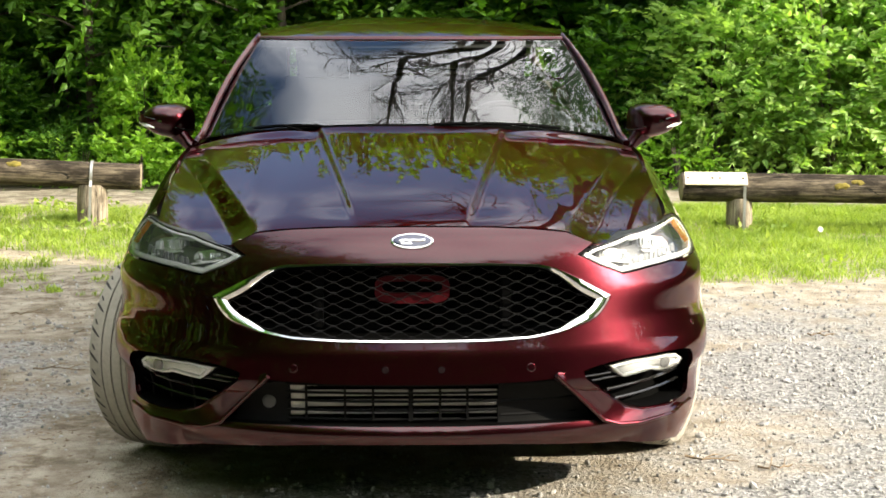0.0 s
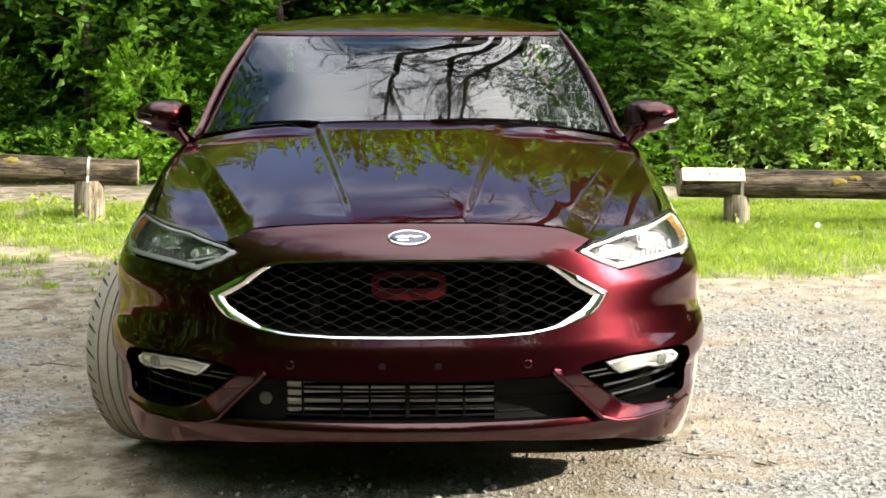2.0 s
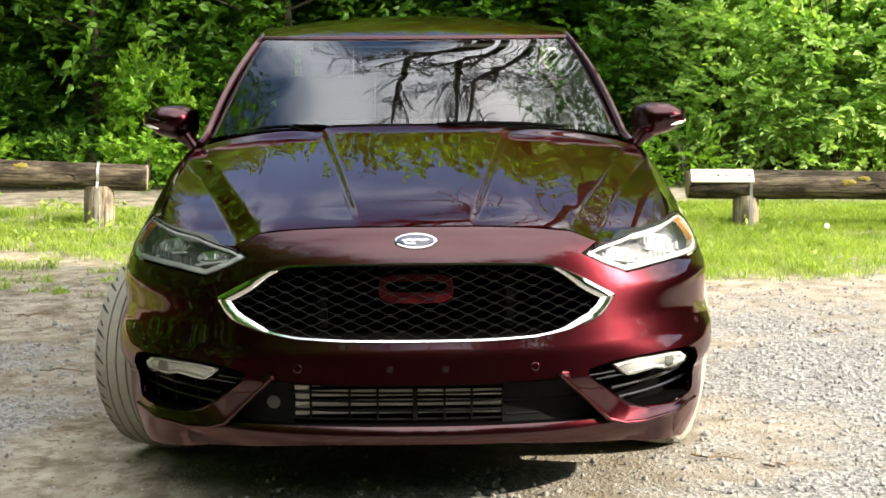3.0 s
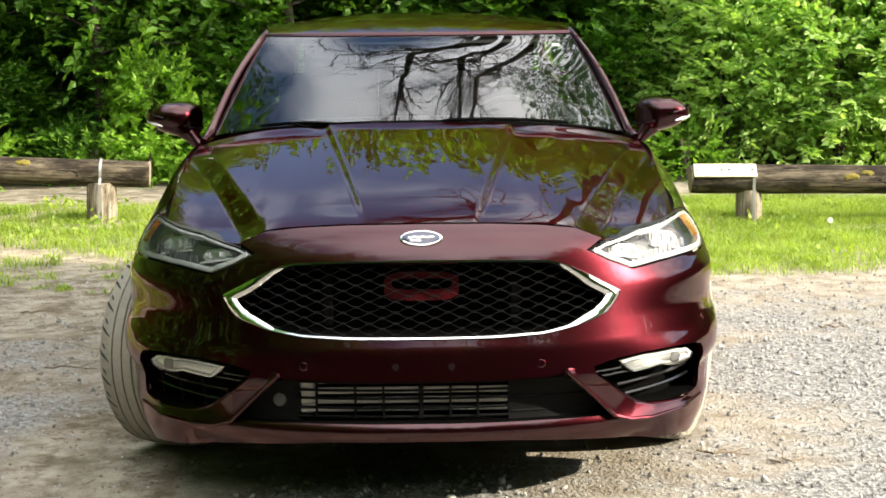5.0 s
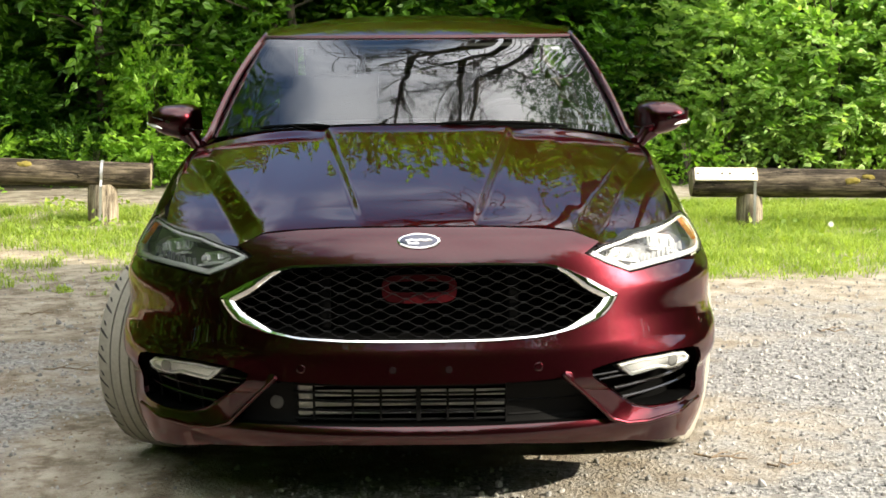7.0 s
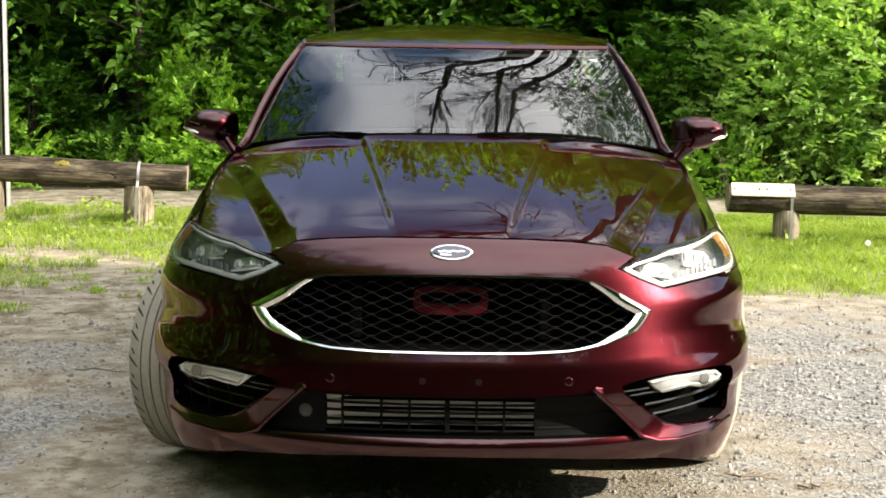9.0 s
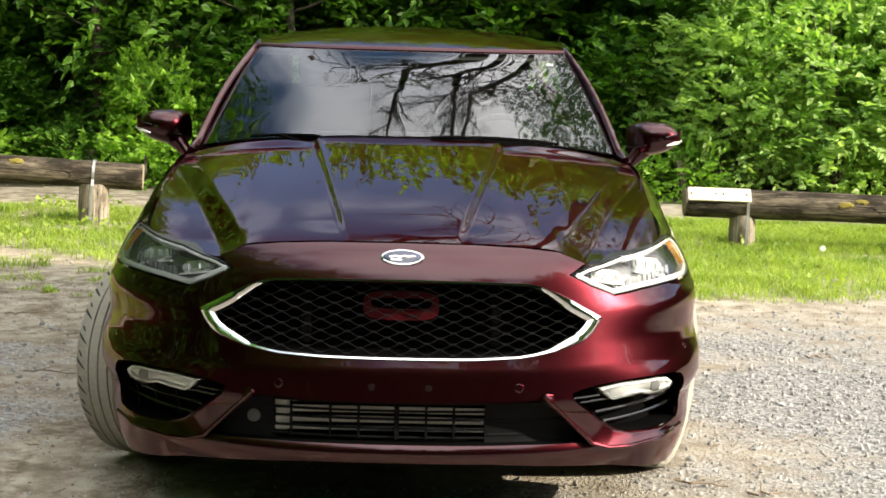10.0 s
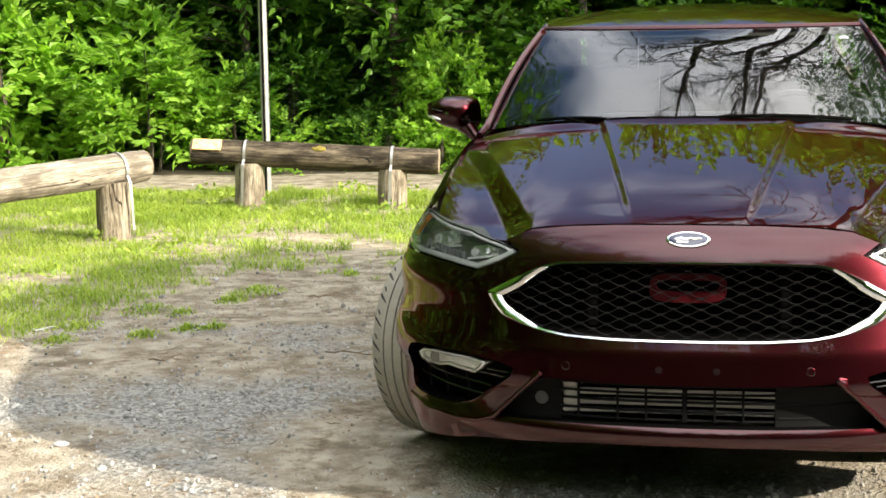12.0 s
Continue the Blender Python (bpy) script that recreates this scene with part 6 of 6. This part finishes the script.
place_all(LOW, [(-3.4 + 0.62 * i + 0.1 * math.sin(i * 3), 11.05 + 0.12 * math.cos(i * 5), i * 83, 0.8 + 0.2 * math.sin(i * 2.2)) for i in range(5)] + [(2.0, 11.0, 40, 0.8), (2.6, 10.9, 140, 0.9), (-4.4, 10.9, 200, 0.9)])
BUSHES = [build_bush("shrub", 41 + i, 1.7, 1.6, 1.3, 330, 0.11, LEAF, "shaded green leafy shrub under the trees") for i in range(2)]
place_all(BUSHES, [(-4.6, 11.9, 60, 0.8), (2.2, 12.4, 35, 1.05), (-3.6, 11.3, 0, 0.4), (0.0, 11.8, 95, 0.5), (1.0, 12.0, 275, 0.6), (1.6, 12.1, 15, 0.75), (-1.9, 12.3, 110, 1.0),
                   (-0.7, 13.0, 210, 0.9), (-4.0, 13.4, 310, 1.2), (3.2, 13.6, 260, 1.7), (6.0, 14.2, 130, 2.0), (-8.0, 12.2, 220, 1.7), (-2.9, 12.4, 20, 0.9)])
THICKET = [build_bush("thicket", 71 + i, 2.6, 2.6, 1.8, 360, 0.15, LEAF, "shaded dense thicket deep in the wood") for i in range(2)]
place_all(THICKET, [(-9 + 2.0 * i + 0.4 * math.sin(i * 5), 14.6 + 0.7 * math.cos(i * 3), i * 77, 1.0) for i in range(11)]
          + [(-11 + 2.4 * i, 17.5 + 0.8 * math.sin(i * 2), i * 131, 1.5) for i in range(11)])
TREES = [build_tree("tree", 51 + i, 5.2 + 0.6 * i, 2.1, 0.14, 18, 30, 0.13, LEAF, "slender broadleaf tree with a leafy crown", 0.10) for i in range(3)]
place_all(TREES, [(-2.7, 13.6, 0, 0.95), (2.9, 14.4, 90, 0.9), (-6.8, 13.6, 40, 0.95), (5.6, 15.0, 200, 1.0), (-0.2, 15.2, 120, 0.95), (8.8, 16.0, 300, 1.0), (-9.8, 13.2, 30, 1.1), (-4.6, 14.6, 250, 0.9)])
# maple leaves use a green darkened for the shade they hang in
OVERHANG = [build_tree("maple", 45 + i, 5.2, 1.9, 0.27, 18, 34, 0.125, LEAF_MAPLE, "young tree with large hanging leaves in a shade-darkened green", 0.07) for i in range(2)]
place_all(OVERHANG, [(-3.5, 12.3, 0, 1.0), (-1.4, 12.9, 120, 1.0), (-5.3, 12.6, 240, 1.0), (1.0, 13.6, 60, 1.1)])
# crown green is lightened so the tree tops read as sunlit
GREAT = [build_tree("great_tree", 91 + i, 7.25, 2.8, 0.2, 26, 76, 0.17, LEAF_CROWN, "broad dense tree in the wood with a full crown", 0.18) for i in range(2)]
place_all(GREAT, [(-2.4, 15.6, 0, 0.9), (2.0, 16.0, 90, 1.0), (-6.2, 16.0, 40, 1.02), (6.0, 17.2, 200, 1.0), (-10.2, 15.6, 120, 1.5), (10.0, 18.5, 300, 1.1), (0.0, 17.6, 30, 1.1), (4.0, 18.6, 250, 1.15),
                  (-4.4, 17.8, 60, 1.0), (-8.4, 18.6, 180, 1.2), (8.0, 20.5, 20, 1.2), (-13.5, 17.0, 70, 1.8), (-1.8, 20.0, 170, 1.1), (2.4, 20.5, 10, 1.3), (-6.5, 21.0, 230, 1.05), (13.0, 20.0, 320, 1.3),
                  (0.3, 22.5, 80, 1.4), (5.5, 22.5, 150, 1.4), (-4.0, 23.0, 280, 1.1)])
# added tree out of view; its crown blocks sun from the wood's edge
SHADE = [build_tree("added_shade_tree", 141, 7.6, 2.8, 0.52, 16, 24, 0.16, LEAF_CROWN, "unseen tree added so its high crown shades the wood's edge", 0.17)]
place_all(SHADE, [(6.3, 9.9, 0, 1.0)])
TALL = [build_tree("tall_tree", 61, 17.0, 3.0, 0.35, 34, 70, 0.13, NEEDLE, "tall dark evergreen with drooping sprays", 0.22)]
place_all(TALL, [(6.7, 13.4, 0, 1.05), (-10.6, 15.0, 100, 1.1)])


# the leafless tree, which leans out over the clearing
def aloft(bearing, rise, far):
    b = radians(bearing)
    return Vector((math.sin(b) * far, 1.6 + math.cos(b) * far, 1.2 + far * math.tan(radians(rise))))


def build_bare_tree():
    foot = aloft(16, 0, 13.6)
    root = thing("bare_tree", "tall leafless tree with forking dark limbs leaning out over the clearing", "tree", pose(foot.x, foot.y, 0))
    r, shift = random.Random(4), Vector((foot.x, foot.y, 0))
    bm = bmesh.new()
    fork = aloft(16, 36, 13.2) - shift
    tube(bm, [Vector((0, 0, -0.3)), fork * 0.35 + Vector((0.15, 0, 0)), fork * 0.7, fork], [0.34, 0.29, 0.26, 0.23], 10)
    part("trunk", bm, BARK, root)
    limbs = ([(10, 38.5, 13.2), (3, 39.5, 13.0), (-1.4, 42, 12.6), (-3, 50, 11.4), (-6, 57, 10.2), (-10, 63, 9.2)],
             [(11, 40, 13.0), (6.5, 43, 12.5), (9, 51, 11.3), (12, 57, 10.3), (14, 63, 9.2)],
             [(17, 40, 13.0), (15, 45, 12.3), (13.5, 51, 11.3), (17, 58, 10.2), (19, 64, 9.1)])
    for n, way in enumerate(limbs):
        bm = bmesh.new()
        pts = [fork] + [aloft(*q) - shift for q in way]
        fine = []
        for i in range(len(pts) - 1):
            fine += [pts[i].lerp(pts[i + 1], t) + Vector((r.gauss(0, 0.05), r.gauss(0, 0.05), r.gauss(0, 0.05))) for t in (0, 0.34, 0.67)]
        fine.append(pts[-1])
        radii = [0.23 - 0.16 * i / (len(fine) - 1) for i in range(len(fine))]
        tube(bm, fine, radii, 8)
        for i in range(4, len(fine), 1):
            for _ in range(1 if i % 3 else 2):
                way_out = (fine[i] - fine[i - 1]).normalized() * 0.8 + Vector((r.gauss(0, 1), r.gauss(0, 0.8), r.gauss(0.1, 0.7))).normalized()
                branching(bm, fine[i], way_out, r.uniform(1.6, 3.2), radii[i] * 0.5, 2, r)
        part("limb", bm, BARK, root)


build_bare_tree()
REAR = [build_tree("rear_tree", 81 + i, 11.0, 3.6, 0.06, 28, 40, 0.34, LEAF, "tall broadleaf tree added out of view across the clearing", 0.2) for i in range(2)]
place_all(REAR, [(-23 + 2.7 * i + math.sin(i * 4), -14 - 1.5 * math.cos(i * 1.7), i * 71, (1.0 if i < 7 else 0.62) + 0.12 * math.sin(i * 2)) for i in range(13)]
          + [(-21 + 3.2 * i, -19 + math.sin(i * 3), i * 97, 1.3 if i < 5 else 0.75) for i in range(10)]
          + [(-14 - 0.8 * math.sin(i * 3), -10 + 3.4 * i, i * 50, 1.35) for i in range(7)]
          # unseen trees added to cast shade on the gravel ahead of the nose
          + [(13.0, -9.65, 20, 1.0), (17.5, -12.8, 140, 1.15), (14.5, -16.0, 260, 1.1), (20.0, -17.5, 80, 1.3), (21.5, -13.5, 200, 1.1)]
          + [(24.0 + math.sin(i * 5), -9.5 + 3.0 * i, i * 61, 0.68 + 0.04 * math.sin(i * 3)) for i in range(4)])


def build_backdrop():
    """A wall all round the clearing, far behind the trees, with the woods' deep shade in its colour."""
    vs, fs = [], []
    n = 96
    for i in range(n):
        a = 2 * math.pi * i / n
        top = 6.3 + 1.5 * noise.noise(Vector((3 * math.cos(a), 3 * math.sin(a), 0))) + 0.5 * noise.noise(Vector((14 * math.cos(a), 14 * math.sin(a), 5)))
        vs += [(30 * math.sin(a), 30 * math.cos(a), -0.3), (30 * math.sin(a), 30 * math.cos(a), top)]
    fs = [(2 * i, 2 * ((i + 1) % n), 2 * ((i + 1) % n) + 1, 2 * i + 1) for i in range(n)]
    ob = mesh_part("backdrop", vs, fs, surface("far_wood_shade", (0.006, 0.012, 0.004), (0.03, 0.06, 0.015), 0.95, 0, 0.8, 6, 0.5, 0.1))
    tagged(ob, "wall behind the trees coloured as the deep shade of distant wood", "backdrop", kind="structure")


build_backdrop()
build_pebbles()
build_grass()
build_weeds()
build_litter()
for x, y, turn, long, seed in ((0.97, 0.70, -14, 0.17, 1), (1.16, 0.62, 20, 0.10, 2), (-1.95, 3.55, 8, 0.16, 3), (-1.45, 2.15, -6, 0.22, 4), (-2.2, 1.95, 15, 0.14, 5), (1.9, 2.9, -22, 0.12, 6)):
    build_twig(x, y, turn, long, seed, LITTER, "thin dry brown twig lying on the gravel")
build_twig(-3.05, 2.52, 10, 0.06, 7, PETAL, "short pale peeled stick at the grass edge")
for x, y, size, seed in ((-2.02, 4.42, 0.032, 1), (-2.72, 4.05, 0.025, 2), (-1.7, 3.2, 0.02, 3), (-2.05, 0.62, 0.022, 4), (-1.5, 0.56, 0.018, 5), (1.5, 1.9, 0.018, 6), (2.1, 3.1, 0.02, 7), (1.25, 1.2, 0.016, 8), (-2.45, 1.1, 0.02, 9)):
    build_stone(x, y, size, seed, "grey angular stone resting on the sandy gravel")
build_flower(2.78, 6.25)
build_flower(3.9, 6.7)
